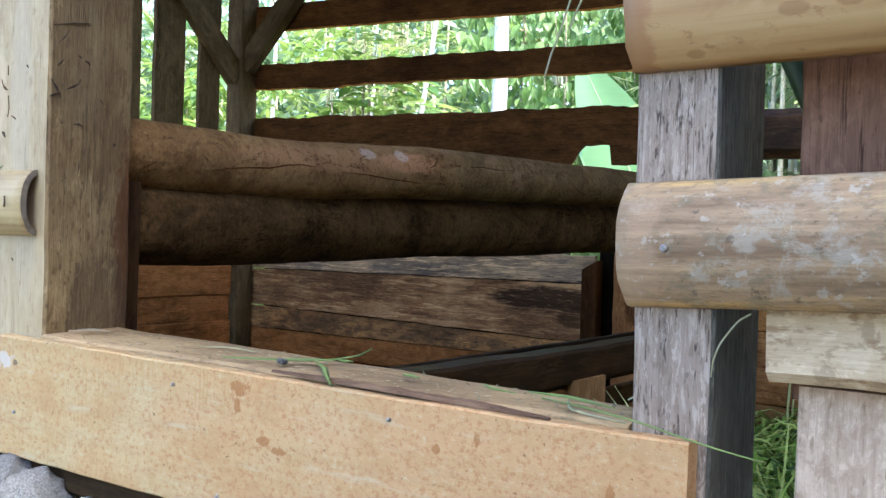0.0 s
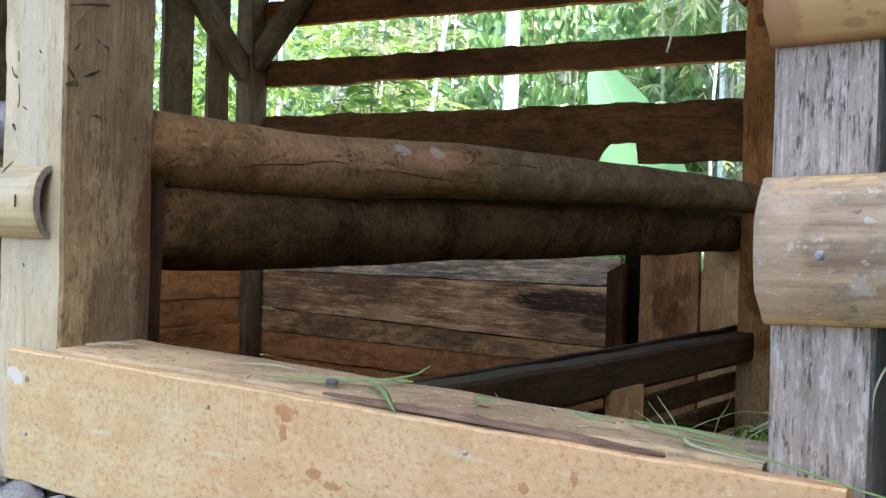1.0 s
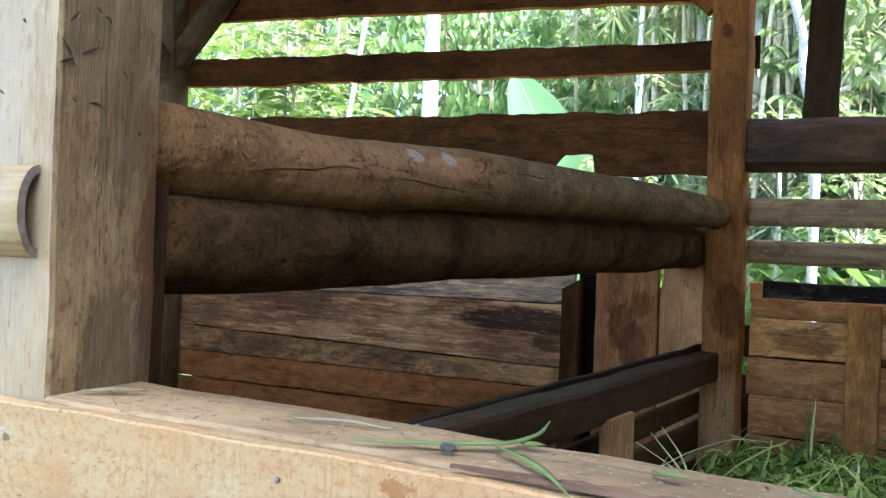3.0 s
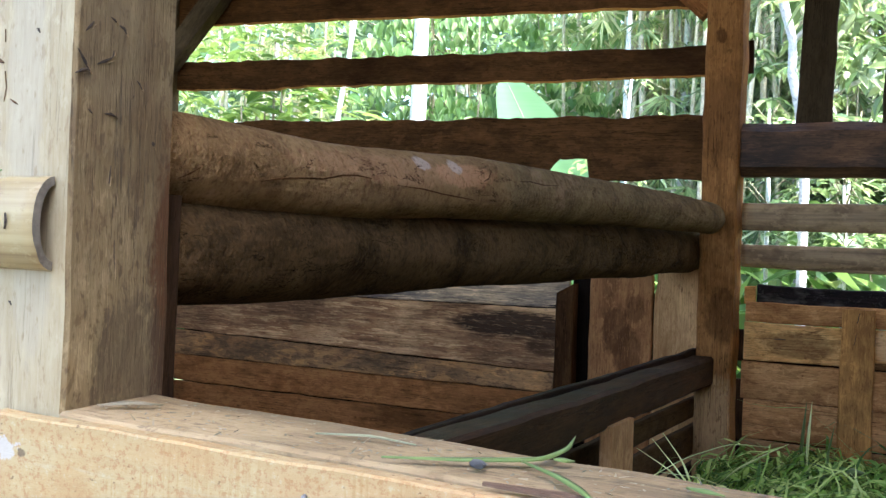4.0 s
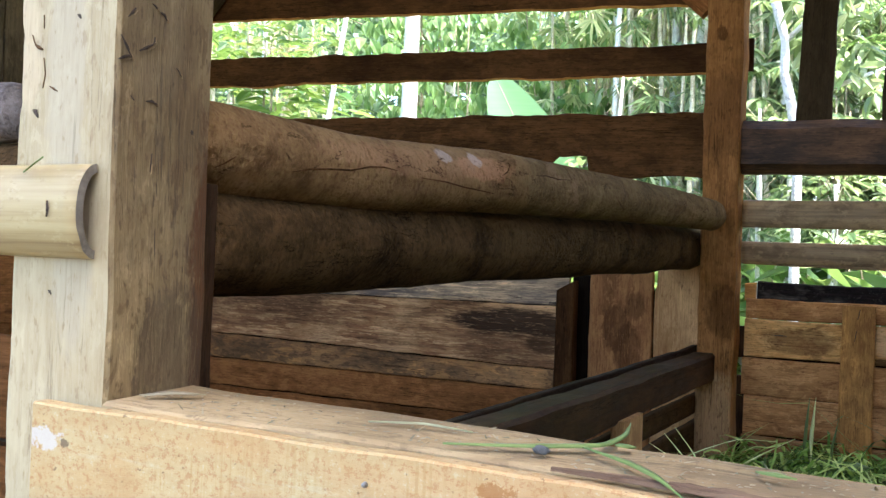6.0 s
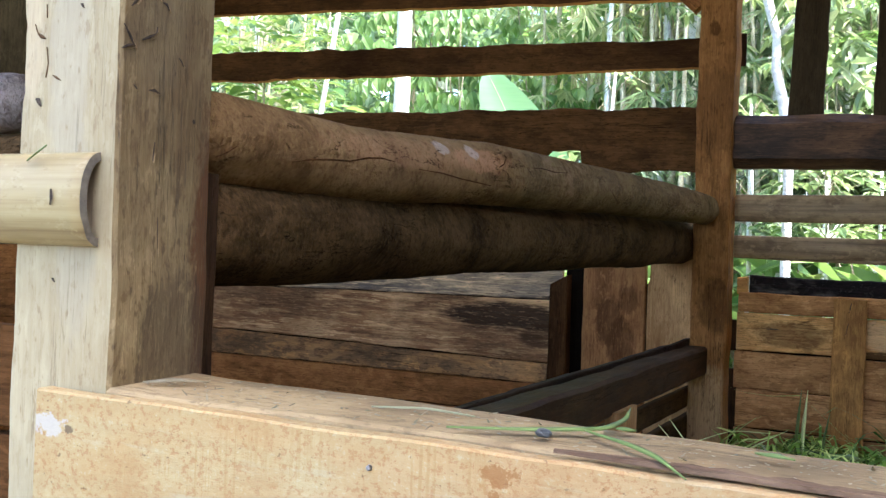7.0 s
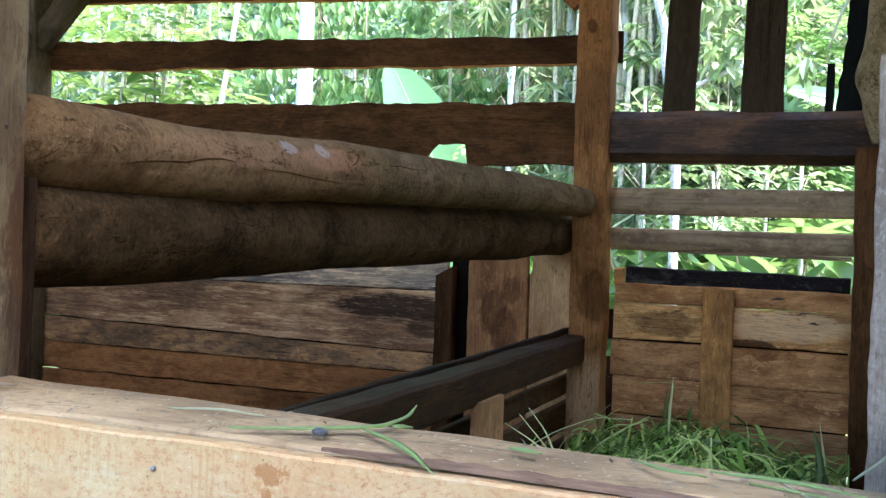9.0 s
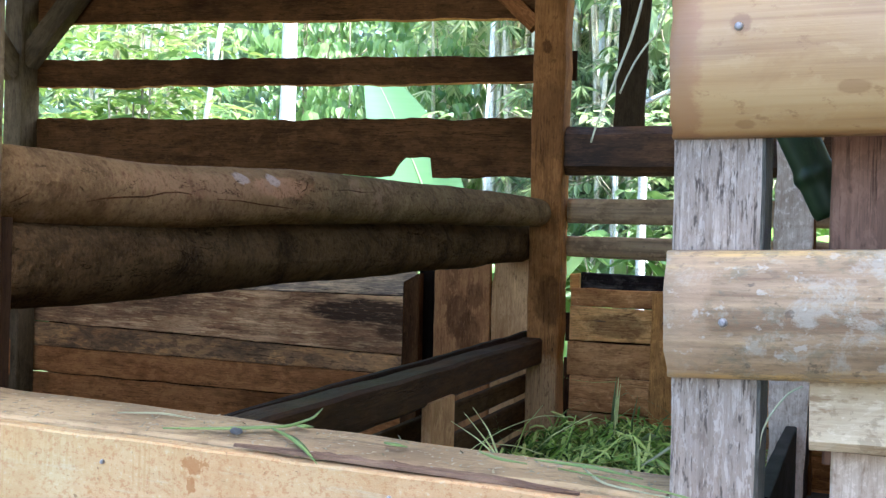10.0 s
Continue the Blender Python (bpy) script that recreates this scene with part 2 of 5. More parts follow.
# near-black boards that paint the shade seen in plank gaps
M_gap_shade = wood("gap_shade_filler", (0.016, 0.010, 0.006), (0.009, 0.006, 0.004), (0.004, 0.0025, 0.0015), (0.006, 0.004, 0.0025), rough=(0.8, 0.95), spread=0.0, gloss=0.03)
M_upright = wood("olive_brown_slab", (0.0777, 0.0504, 0.0253), (0.0506, 0.0321, 0.0158), (0.0178, 0.0103, 0.00528), (0.0209, 0.0126, 0.00634), 0.5, 0.7, spread=0.1, gloss=0.03)


def sill_wood():
    """The pale sill board: creamy and orange clouds, many short flecks, and a few brown stains of known shape."""
    n = Nodes("pale_sawn_sill")
    v = n.coords((1, 1, 1), False)
    cloud = n.noise(n.coords((3, 6, 7), False), 1.6, 6, 0.62, 0.3)
    base = n.ramp(cloud, [(0.30, (0.40, 0.235, 0.088)), (0.46, (0.42, 0.287, 0.124)), (0.66, (0.44, 0.345, 0.172))])
    along_x = n.add("ShaderNodeSeparateXYZ", Vector=v).outputs[0]
    heart = n.math("ADD", along_x, n.math("MULTIPLY", n.math("SUBTRACT", n.noise(n.coords((4, 8, 14), False), 1.0, 5, 0.65), 0.5), 1.1))
    base = n.mix(n.level(heart, 0.20, 0.75, 0.0, 0.75), base, (0.425, 0.248, 0.112))
    g = n.noise(n.coords((2, 60, 60), False), 1.0, 4, 0.6)
    base = n.mix(n.level(g, 0.45, 0.7, 0.0, 0.25), base, (0.294, 0.191, 0.0826))
    pores = n.noise(n.coords((120, 170, 150), False), 1.0, 5, 0.8, 0.0)
    base = n.mix(n.level(pores, 0.53, 0.58, 0.0, 0.6), base, (0.31, 0.14, 0.046))
    dabs = n.noise(n.coords((90, 90, 110), False), 1.0, 4, 0.7, 0.4)
    base = n.mix(n.level(dabs, 0.59, 0.65, 0.0, 0.4), base, (0.34, 0.175, 0.05))
    base = n.mix(n.level(pores, 0.42, 0.36, 0.0, 0.6), base, (0.46, 0.395, 0.235))
    pits = n.noise(n.coords((95, 95, 150), False), 1.0, 3, 0.6)
    base = n.mix(n.level(pits, 0.65, 0.69, 0.0, 0.7), base, (0.125, 0.07, 0.03))
    saw = n.math("MULTIPLY", n.level(n.noise(n.coords((230, 1, 4), False), 1.0, 3, 0.6), 0.5, 0.62, 0.0, 0.6), n.level(n.noise(n.coords((7, 1, 9), False), 1.0, 3, 0.6), 0.52, 0.62, 0.0, 1.0))
    base = n.mix(saw, base, (0.347, 0.206, 0.072))
    wash = n.noise(n.coords((10, 14, 16), False), 1.2, 6, 0.7, 0.5)
    base = n.mix(n.level(wash, 0.50, 0.66, 0.0, 0.5), base, (0.347, 0.204, 0.0789))
    pale = n.noise(n.coords((8, 8, 60), False), 1.0, 4, 0.6)
    base = n.mix(n.level(pale, 0.60, 0.70, 0.0, 0.4), base, (0.44, 0.401, 0.264))
    ragged = n.noise(v, 70.0, 5, 0.75)
    tc = n.add("ShaderNodeSeparateXYZ", Vector=v)

    def stain(x, z, rx, rz, color, strength, base):
        dx = n.math("DIVIDE", n.math("SUBTRACT", tc.outputs[0], x), rx)
        dz = n.math("DIVIDE", n.math("SUBTRACT", tc.outputs[2], z), rz)
        d = n.math("ADD", n.math("MULTIPLY", dx, dx), n.math("MULTIPLY", dz, dz))
        d = n.math("ADD", d, n.math("MULTIPLY", n.math("SUBTRACT", ragged, 0.5), 5.5))
        return n.mix(n.level(d, 0.9, 0.6, 0.0, strength), base, color)

    brown = (0.26, 0.109, 0.0273)
    for x, z, rx, rz in ((0.508, 0.068, 0.017, 0.010), (0.502, 0.046, 0.007, 0.009), (0.548, 0.012, 0.012, 0.006), (0.574, 0.004, 0.014, 0.005), (0.786, 0.040, 0.006, 0.006), (0.835, 0.055, 0.004, 0.008), (0.976, 0.030, 0.005, 0.010)):
        base = stain(x, z, rx, rz, brown, 0.75, base)
    base = stain(0.016, 0.052, 0.028, 0.011, (0.46, 0.42, 0.36), 0.8, base)
    base = stain(0.046, 0.050, 0.008, 0.005, (0.142, 0.0956, 0.0496), 0.9, base)
    h = n.math("ADD", n.math("MULTIPLY", pores, -0.6), n.math("MULTIPLY", g, 0.4))
    n.set(n.bsdf, "Specular IOR Level", 0.3)
    return n.finish(base, 0.7, h, 0.35, 0.003)


M_board = sill_wood()


def bamboo(name, light, mid, dark, blot_color, lo=0.56, hi=0.66, rough=(0.35, 0.6), size=1.0, ovals=(), band=None):
    n = Nodes(name)
    g = n.noise(n.coords((1.5, 45, 45)), 1.3, 4, 0.6)
    base = n.ramp(g, [(0.3, dark), (0.5, mid), (0.7, light)])
    flat = n.coords((size, 1.6 * size, 1.6 * size))
    blot = n.noise(flat, 9.0, 5, 0.7, 0.3)
    base = n.mix(n.level(blot, lo, hi, 0.0, 0.8), base, blot_color)
    lichen = n.noise(flat, 30.0, 5, 0.7)
    base = n.mix(n.level(lichen, 0.57, 0.63, 0.0, 0.55), base, light)
    spots = n.noise(flat, 48.0, 4, 0.7)
    base = n.mix(n.level(spots, 0.60, 0.68, 0.0, 0.6), base, dark)
    for x, y, rx, ry, strength in ovals:
        base = n.oval(base, (0, 1), (x, y), (rx, ry), dark, strength, lichen)
    if band:
        base = n.oval(base, (0,), (0.0,), (0.026,), band, 0.85, spots)
    h = n.math("ADD", n.math("MULTIPLY", g, 0.6), n.math("MULTIPLY", blot, 0.4))
    return n.finish(base, n.level(blot, 0.3, 0.7, *rough), h, 0.4, 0.003)


M_bamboo = bamboo("dry_bamboo", (0.40, 0.312, 0.150), (0.345, 0.256, 0.112), (0.222, 0.146, 0.056), (0.205, 0.136, 0.052), 0.62, 0.74)
M_bamboo_spot = bamboo("spotted_bamboo", (0.37, 0.238, 0.095), (0.325, 0.195, 0.070), (0.20, 0.100, 0.031), (0.235, 0.128, 0.042), 0.62, 0.78, ovals=((0.143, -0.030, 0.014, 0.006, 0.6), (0.186, -0.027, 0.013, 0.006, 0.7), (0.062, -0.056, 0.010, 0.004, 0.6), (0.23, -0.03, 0.012, 0.005, 0.6), (0.056, 0.024, 0.010, 0.010, 0.8), (0.33, 0.01, 0.014, 0.006, 0.6)), band=(0.25, 0.125, 0.048))


def old_bamboo():
    """Weathered bamboo: brown skin with yellow streaks along it, sharp pale lichen spots and dull green blotches."""
    n = Nodes("lichened_bamboo")
    g = n.noise(n.coords((2.2, 38, 38)), 1.2, 6, 0.68, 0.3)
    base = n.ramp(g, [(0.34, (0.155, 0.095, 0.047)), (0.48, (0.265, 0.178, 0.095)), (0.56, (0.33, 0.226, 0.12)), (0.64, (0.46, 0.30, 0.112))])
    fine = n.noise(n.coords((60, 190, 190)), 1.0, 4, 0.7)
    base = n.mix(n.level(fine, 0.52, 0.62, 0.0, 0.45), base, (0.12, 0.0853, 0.0475))
    moss = n.noise(n.coords((40, 60, 60)), 1.0, 6, 0.75, 0.2)
    base = n.mix(n.level(moss, 0.53, 0.60, 0.0, 0.5), base, (0.143, 0.128, 0.0792))
    crust = n.noise(n.coords((26, 30, 30)), 1.2, 6, 0.72, 0.3)
    base = n.mix(n.level(crust, 0.52, 0.62, 0.0, 0.55), base, (0.342, 0.31, 0.238))
    spots = n.noise(n.coords((50, 56, 56)), 1.1, 4, 0.65)
    base = n.mix(n.level(spots, 0.60, 0.66, 0.0, 0.5), base, (0.43, 0.40, 0.33))
    base = n.mix(n.level(spots, 0.36, 0.335, 0.0, 0.5), base, (0.0693, 0.0539, 0.0356))
    base = n.oval(base, (0,), (0.0,), (0.040,), (0.35, 0.23, 0.13), 0.4, spots)
    h = n.math("ADD", n.math("MULTIPLY", g, 0.6), n.math("ADD", n.math("MULTIPLY", crust, 0.5), n.math("MULTIPLY", fine, 0.25)))
    n.set(n.bsdf, "Specular IOR Level", 0.3)
    return n.finish(base, n.level(moss, 0.3, 0.7, 0.5, 0.8), h, 0.6, 0.003)


M_bamboo_old = old_bamboo()
M_bamboo_slat = bamboo("brown_bamboo", (0.44, 0.27, 0.115), (0.30, 0.178, 0.073), (0.135, 0.074, 0.030), (0.15, 0.083, 0.034), 0.47, 0.62, rough=(0.6, 0.85))
M_bamboo_green = bamboo("green_bamboo", (0.040, 0.085, 0.028), (0.026, 0.058, 0.019), (0.013, 0.030, 0.010), (0.02, 0.03, 0.012), 0.5, 0.7)
M_hollow = bamboo("bamboo_cut_end", (0.20, 0.17, 0.13), (0.14, 0.12, 0.09), (0.08, 0.065, 0.05), (0.09, 0.08, 0.06))


def bark(name, light, mid, dark, patch, patches=(), grey_from=None):
    """Bark with lumps, grit and rifts. patches: ovals (along, up, two radii, colour, strength); grey_from: where the older grey bark begins along it."""
    n = Nodes(name)
    a = n.noise(n.coords((7, 7, 7)), 1.6, 7, 0.68, 0.5)
    lumps = n.noise(n.coords((60, 46, 46)), 1.0, 4, 0.65)
    base = n.ramp(a, [(0.3, dark), (0.5, mid), (0.7, light)])
    grit = n.noise(n.coords((170, 130, 130)), 1.0, 3, 0.65)
    ragged = n.noise(n.coords((34, 34, 34)), 1.0, 5, 0.7)
    if grey_from is not None:
        sep = n.add("ShaderNodeSeparateXYZ", Vector=n.coords((1, 1, 1), False))
        past = n.math("ADD", n.math("SUBTRACT", sep.outputs[0], grey_from), n.math("MULTIPLY", n.math("SUBTRACT", ragged, 0.5), 0.25))
        base = n.mix(n.level(past, -0.02, 0.05, 0.0, 0.75), base, n.ramp(a, [(0.3, (0.075, 0.048, 0.020)), (0.5, (0.165, 0.108, 0.047)), (0.7, (0.25, 0.17, 0.078))]))
    for x, z, rx, rz, color, strength in patches:
        base = n.oval(base, (0, 2), (x, z), (rx, rz), color, strength, lumps)
    base = n.mix(n.level(lumps, 0.44, 0.34, 0.0, 0.5), base, dark)
    worn = n.noise(n.coords((5, 9, 9)), 1.3, 5, 0.6)
    base = n.mix(n.level(n.math("ADD", worn, n.math("MULTIPLY", n.math("SUBTRACT", lumps, 0.5), 0.35)), 0.62, 0.70, 0.0, 0.45), base, patch)
    tear = n.noise(n.coords((3, 26, 26)), 1.4, 5, 0.7, 0.6)
    base = n.mix(n.level(tear, 0.36, 0.30, 0.0, 0.7), base, dark)
    base = n.mix(n.level(grit, 0.54, 0.66, 0.0, 0.45), base, dark)
    base = n.mix(n.level(grit, 0.44, 0.34, 0.0, 0.45), base, light)
    vein = n.math("ABSOLUTE", n.math("SUBTRACT", n.noise(n.coords((5, 16, 16)), 1.2, 6, 0.62, 0.4), 0.5), 0.0)
    rift = n.math("MULTIPLY", n.level(vein, 0.008, 0.002, 0.0, 1.0), n.level(worn, 0.52, 0.46, 0.0, 0.85))
    base = n.mix(rift, base, tuple(0.5 * c for c in dark))
    h = n.math("ADD", n.math("MULTIPLY", a, 0.5), n.math("ADD", n.math("MULTIPLY", n.math("SUBTRACT", lumps, n.math("MULTIPLY", n.math("ADD", grit, rift), 0.4)), 0.8), n.math("MULTIPLY", tear, 0.5)))
    n.set(n.bsdf, "Specular IOR Level", 0.02)
    return n.finish(base, n.level(a, 0.3, 0.7, 0.75, 0.95), h, 1.0, 0.014)


RAW, CHALK = (0.46, 0.235, 0.12), (0.62, 0.50, 0.43)
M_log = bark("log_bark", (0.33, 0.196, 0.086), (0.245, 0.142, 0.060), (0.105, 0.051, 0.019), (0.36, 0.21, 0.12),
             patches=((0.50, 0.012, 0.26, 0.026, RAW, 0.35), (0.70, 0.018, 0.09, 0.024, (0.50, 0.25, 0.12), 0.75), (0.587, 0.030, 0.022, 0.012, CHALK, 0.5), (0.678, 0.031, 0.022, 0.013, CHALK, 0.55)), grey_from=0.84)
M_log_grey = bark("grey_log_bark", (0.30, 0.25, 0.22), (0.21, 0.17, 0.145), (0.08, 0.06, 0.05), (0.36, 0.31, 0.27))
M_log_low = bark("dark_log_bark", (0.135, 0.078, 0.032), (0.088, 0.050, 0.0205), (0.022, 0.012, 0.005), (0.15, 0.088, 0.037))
M_gnarl = bark("gnarled_tan_bark", (0.46, 0.33, 0.16), (0.33, 0.22, 0.10), (0.10, 0.058, 0.024), (0.50, 0.37, 0.19))
M_trunk = bark("pale_trunk_bark", (0.84, 0.83, 0.78), (0.76, 0.74, 0.68), (0.46, 0.43, 0.37), (0.86, 0.86, 0.83))
M_culm = bark("dry_culm", (0.80, 0.74, 0.56), (0.68, 0.60, 0.42), (0.36, 0.29, 0.18), (0.82, 0.78, 0.66))
M_stalk = bark("stalk_bark", (0.40, 0.36, 0.24), (0.30, 0.26, 0.17), (0.16, 0.13, 0.08), (0.50, 0.46, 0.34))


def leaf(name, light, mid, dark, through_color, gloss=0.45, veins=(9, 9, 9), thin=0.45, shine=0.7):
    """Leaves: varied from leaf to leaf, with light passing through them."""
    n = Nodes(name)
    geo = n.add("ShaderNodeNewGeometry")
    base = n.ramp(geo.outputs["Random Per Island"], [(0.0, dark), (0.5, mid), (1.0, light)])
    mott = n.noise(n.coords(veins, False), 1.0, 3, 0.6)
    base = n.mix(n.level(mott, 0.4, 0.7, 0.0, 0.35), base, dark)
    n.finish(base, gloss)
    n.set(n.bsdf, "Specular IOR Level", shine)
    tr = n.add("ShaderNodeBsdfTranslucent", Color=n.mix(0.6, base, through_color))
    mixer = n.add("ShaderNodeMixShader", Fac=thin)
    n.tree.links.new(n.bsdf.outputs[0], mixer.inputs[1])
    n.tree.links.new(tr.outputs[0], mixer.inputs[2])
    n.tree.links.new(mixer.outputs[0], n.tree.nodes["Material Output"].inputs[0])
    return n.mat


M_leaf_lime = leaf("lime_leaf", (0.34, 0.38, 0.10), (0.15, 0.245, 0.055), (0.035, 0.095, 0.022), (0.26, 0.36, 0.075), 0.4, shine=0.5)
M_leaf_mid = leaf("green_leaf", (0.36, 0.45, 0.17), (0.20, 0.32, 0.09), (0.045, 0.11, 0.025), (0.30, 0.45, 0.11), 0.4, thin=0.5, shine=0.5)
M_leaf_pale = leaf("pale_green_leaf", (0.54, 0.57, 0.32), (0.23, 0.31, 0.13), (0.035, 0.08, 0.027), (0.33, 0.41, 0.15), 0.3)
# slightly paler, bluer leaves: distance haze mixed into the colour
M_leaf_far = leaf("far_leaf", (0.42, 0.50, 0.30), (0.20, 0.30, 0.15), (0.04, 0.085, 0.04), (0.28, 0.38, 0.19), 0.35)
M_leaf_bamboo = leaf("bamboo_leaf", (0.80, 0.78, 0.46), (0.56, 0.60, 0.28), (0.16, 0.22, 0.08), (0.62, 0.66, 0.30), 0.3, thin=0.55)
M_leaf_bamboo_dark = leaf("shaded_bamboo_leaf", (0.50, 0.56, 0.32), (0.22, 0.30, 0.14), (0.03, 0.065, 0.028), (0.32, 0.42, 0.18), 0.35, thin=0.55)
M_leaf_ginger = leaf("ginger_leaf", (0.34, 0.42, 0.16), (0.17, 0.27, 0.07), (0.05, 0.12, 0.03), (0.30, 0.42, 0.10), 0.35)
M_leaf_banana = leaf("banana_leaf", (0.27, 0.43, 0.20), (0.22, 0.38, 0.17), (0.16, 0.30, 0.12), (0.28, 0.48, 0.20), 0.3, (3, 3, 55))
M_rib = leaf("leaf_rib", (0.45, 0.55, 0.28), (0.45, 0.55, 0.28), (0.40, 0.50, 0.25), (0.5, 0.6, 0.3))
M_grass = leaf("cut_grass_blade", (0.84, 0.87, 0.26), (0.31, 0.48, 0.065), (0.022, 0.066, 0.009), (0.36, 0.52, 0.07), thin=0.08, shine=0.12)
M_blade = leaf("loose_grass_blade", (0.23, 0.27, 0.09), (0.155, 0.205, 0.06), (0.10, 0.145, 0.04), (0.26, 0.38, 0.09), thin=0.05, shine=0.2, veins=(60, 60, 60))
M_chaff = leaf("dry_chaff", (0.40, 0.31, 0.18), (0.20, 0.15, 0.08), (0.10, 0.10, 0.045), (0.3, 0.24, 0.12), thin=0.1)
M_stem = leaf("pale_grass_stem", (0.86, 0.84, 0.40), (0.80, 0.80, 0.33), (0.70, 0.72, 0.24), (0.66, 0.70, 0.34), thin=0.02, shine=0.1)
M_straw = leaf("pale_stem", (0.50, 0.47, 0.30), (0.40, 0.39, 0.23), (0.28, 0.29, 0.15), (0.42, 0.43, 0.22))


def earth(name, a, b, c, scale):
    n = Nodes(name)
    v = n.coords((1, 1, 1), False)
    big, small = n.noise(v, scale, 6, 0.65), n.noise(v, scale * 14, 4, 0.6)
    base = n.ramp(big, [(0.32, a), (0.5, b), (0.68, c)])
    base = n.mix(n.level(small, 0.4, 0.65, 0.0, 0.6), base, a)
    return n.finish(base, 0.9, n.math("ADD", big, small), 0.8, 0.02)


M_ground = earth("leaf_strewn_soil", (0.055, 0.044, 0.0225), (0.11, 0.0935, 0.045), (0.077, 0.105, 0.03), 1.2)
M_stone = earth("grey_rubble", (0.17, 0.158, 0.14), (0.36, 0.345, 0.315), (0.53, 0.515, 0.48), 22.0)
# grass mat painted near black for the shade between blades
M_mat_shade = earth("shaded_matted_grass", (0.012, 0.02, 0.006), (0.026, 0.042, 0.011), (0.05, 0.065, 0.02), 14.0)
M_dung = earth("trodden_litter", (0.035, 0.026, 0.016), (0.06, 0.045, 0.025), (0.09, 0.07, 0.035), 4.0)
M_pebble = earth("dried_lump", (0.112, 0.109, 0.104), (0.176, 0.173, 0.168), (0.24, 0.237, 0.232), 60.0)
# pale sheet colour picked to bounce light into the shed
M_roof = earth("bounce_roof_sheet", (0.42, 0.40, 0.37), (0.54, 0.52, 0.48), (0.60, 0.58, 0.54), 3.0)


def metal():
    n = Nodes("nail_steel")
    n.set(n.bsdf, "Metallic", 0.8)
    s = n.noise(n.coords((300, 300, 300)), 1.0, 3, 0.6)
    return n.finish(n.ramp(s, [(0.3, (0.16, 0.15, 0.14)), (0.7, (0.42, 0.40, 0.38))]), 0.6, s, 0.3, 0.001)


M_nail = metal()


def scar():
    n = Nodes("knife_mark")
    s = n.noise(n.coords((60, 200, 200)), 1.0, 3, 0.6)
    return n.finish(n.ramp(s, [(0.3, (0.022, 0.014, 0.008)), (0.7, (0.07, 0.045, 0.026))]), 0.9, s, 0.4, 0.001)


M_scar = scar()

# ---- building helpers ----
WORLD_OF = {}


def thing(name, at, label, category="", group="", kind=""):
    ob = new(name)
    ob.empty_display_size = 0.1
    ob.matrix_basis = Matrix.Translation(at)
    WORLD_OF[ob] = ob.matrix_basis.copy()
    return tagged(ob, label, category, group, kind)


def put(name, mesh, m, parent=None, label=""):
    ob = new(name, mesh)
    if parent is not None:
        ob.parent = parent
        ob.matrix_basis = WORLD_OF[parent].inverted() @ m
    else:
        ob.matrix_basis = m
    WORLD_OF[ob] = m.copy()
    return tagged(ob, label)


def mesh_of(name, verts, faces, mat, smooth=False):
    me = bpy.data.meshes.new(name)
    me.from_pydata(verts, [], faces)
    me.materials.append(mat)
    if smooth:
        me.polygons.foreach_set("use_smooth", [True] * len(me.polygons))
    me.update()
    return me


def part(name, bm, material, parent, label="", m=None, smooth=False):
    me = bpy.data.meshes.new(name)
    bm.to_mesh(me)
    bm.free()
    me.materials.append(material)
    if smooth:
        me.polygons.foreach_set("use_smooth", [True] * len(me.polygons))
    return put(name, me, m or Matrix(), parent, label)


def along(p0, p1, up=(0, 0, 1)):
    """A pose at p0 whose x axis runs to p1 and whose z axis is as near to up as may be."""
    x = (Vector(p1) - Vector(p0)).normalized()
    z = Vector(up)
    z = (z - x * z.dot(x)).normalized()
    y = z.cross(x)
    return Matrix.Translation(p0) @ Matrix((x, y, z)).transposed().to_4x4()


def skin(rings, closed=True, caps=True):
    """Verts and faces of a tube through rings of equal length."""
    k = len(rings[0])
    verts = [v for r in rings for v in r]
    faces = []
    for i in range(len(rings) - 1):
        for j in range(k if closed else k - 1):
            a, b = i * k + j, i * k + (j + 1) % k
            faces.append((a, b, b + k, a + k))
    if caps and closed:
        faces.append(tuple(range(k - 1, -1, -1)))
        faces.append(tuple(range((len(rings) - 1) * k, len(rings) * k)))
    return verts, faces


def wob(x, seed, size=1.0):
    return noise.noise(Vector((x * size, seed * 7.31, seed * 1.7)))


def board(name, p0, p1, width, thick, mat, parent, up=(0, 0, 1), seed=1, wave=0.003, low=None, high=None, chamfer=0.002, step=0.05, label="", bow=0.0, width1=None):
    """A sawn board between the middles of its two ends; width lies along up. low and high add to its two long edges."""
    m = along(p0, p1, up)
    length = (Vector(p1) - Vector(p0)).length
    n = max(2, int(length / step))
    rings = []
    w1 = width if width1 is None else width1
    for i in range(n + 1):
        x = length * i / n
        wd = width + (w1 - width) * i / n
        lo = -wd / 2 + wave * (wob(x, seed, 6) + 0.5 * wob(x, seed + 3, 21)) + (low(x) if low else 0)
        hi = wd / 2 + wave * (wob(x, seed + 11, 6) + 0.5 * wob(x, seed + 5, 21)) + (high(x) if high else 0)
        t = thick / 2
        dy = 0.25 * wave * wob(x, seed + 17, 5) + bow * math.sin(math.pi * i / n)
        c = min(chamfer, t * 0.6)
        rings.append([(x, dy + a, b) for a, b in ((-t + c, lo), (t - c, lo), (t, lo + c), (t, hi - c), (t - c, hi), (-t + c, hi), (-t, hi - c), (-t, lo + c))])
    verts, faces = skin(rings)
    return put(name, mesh_of(name, verts, faces, mat), m, parent, label)


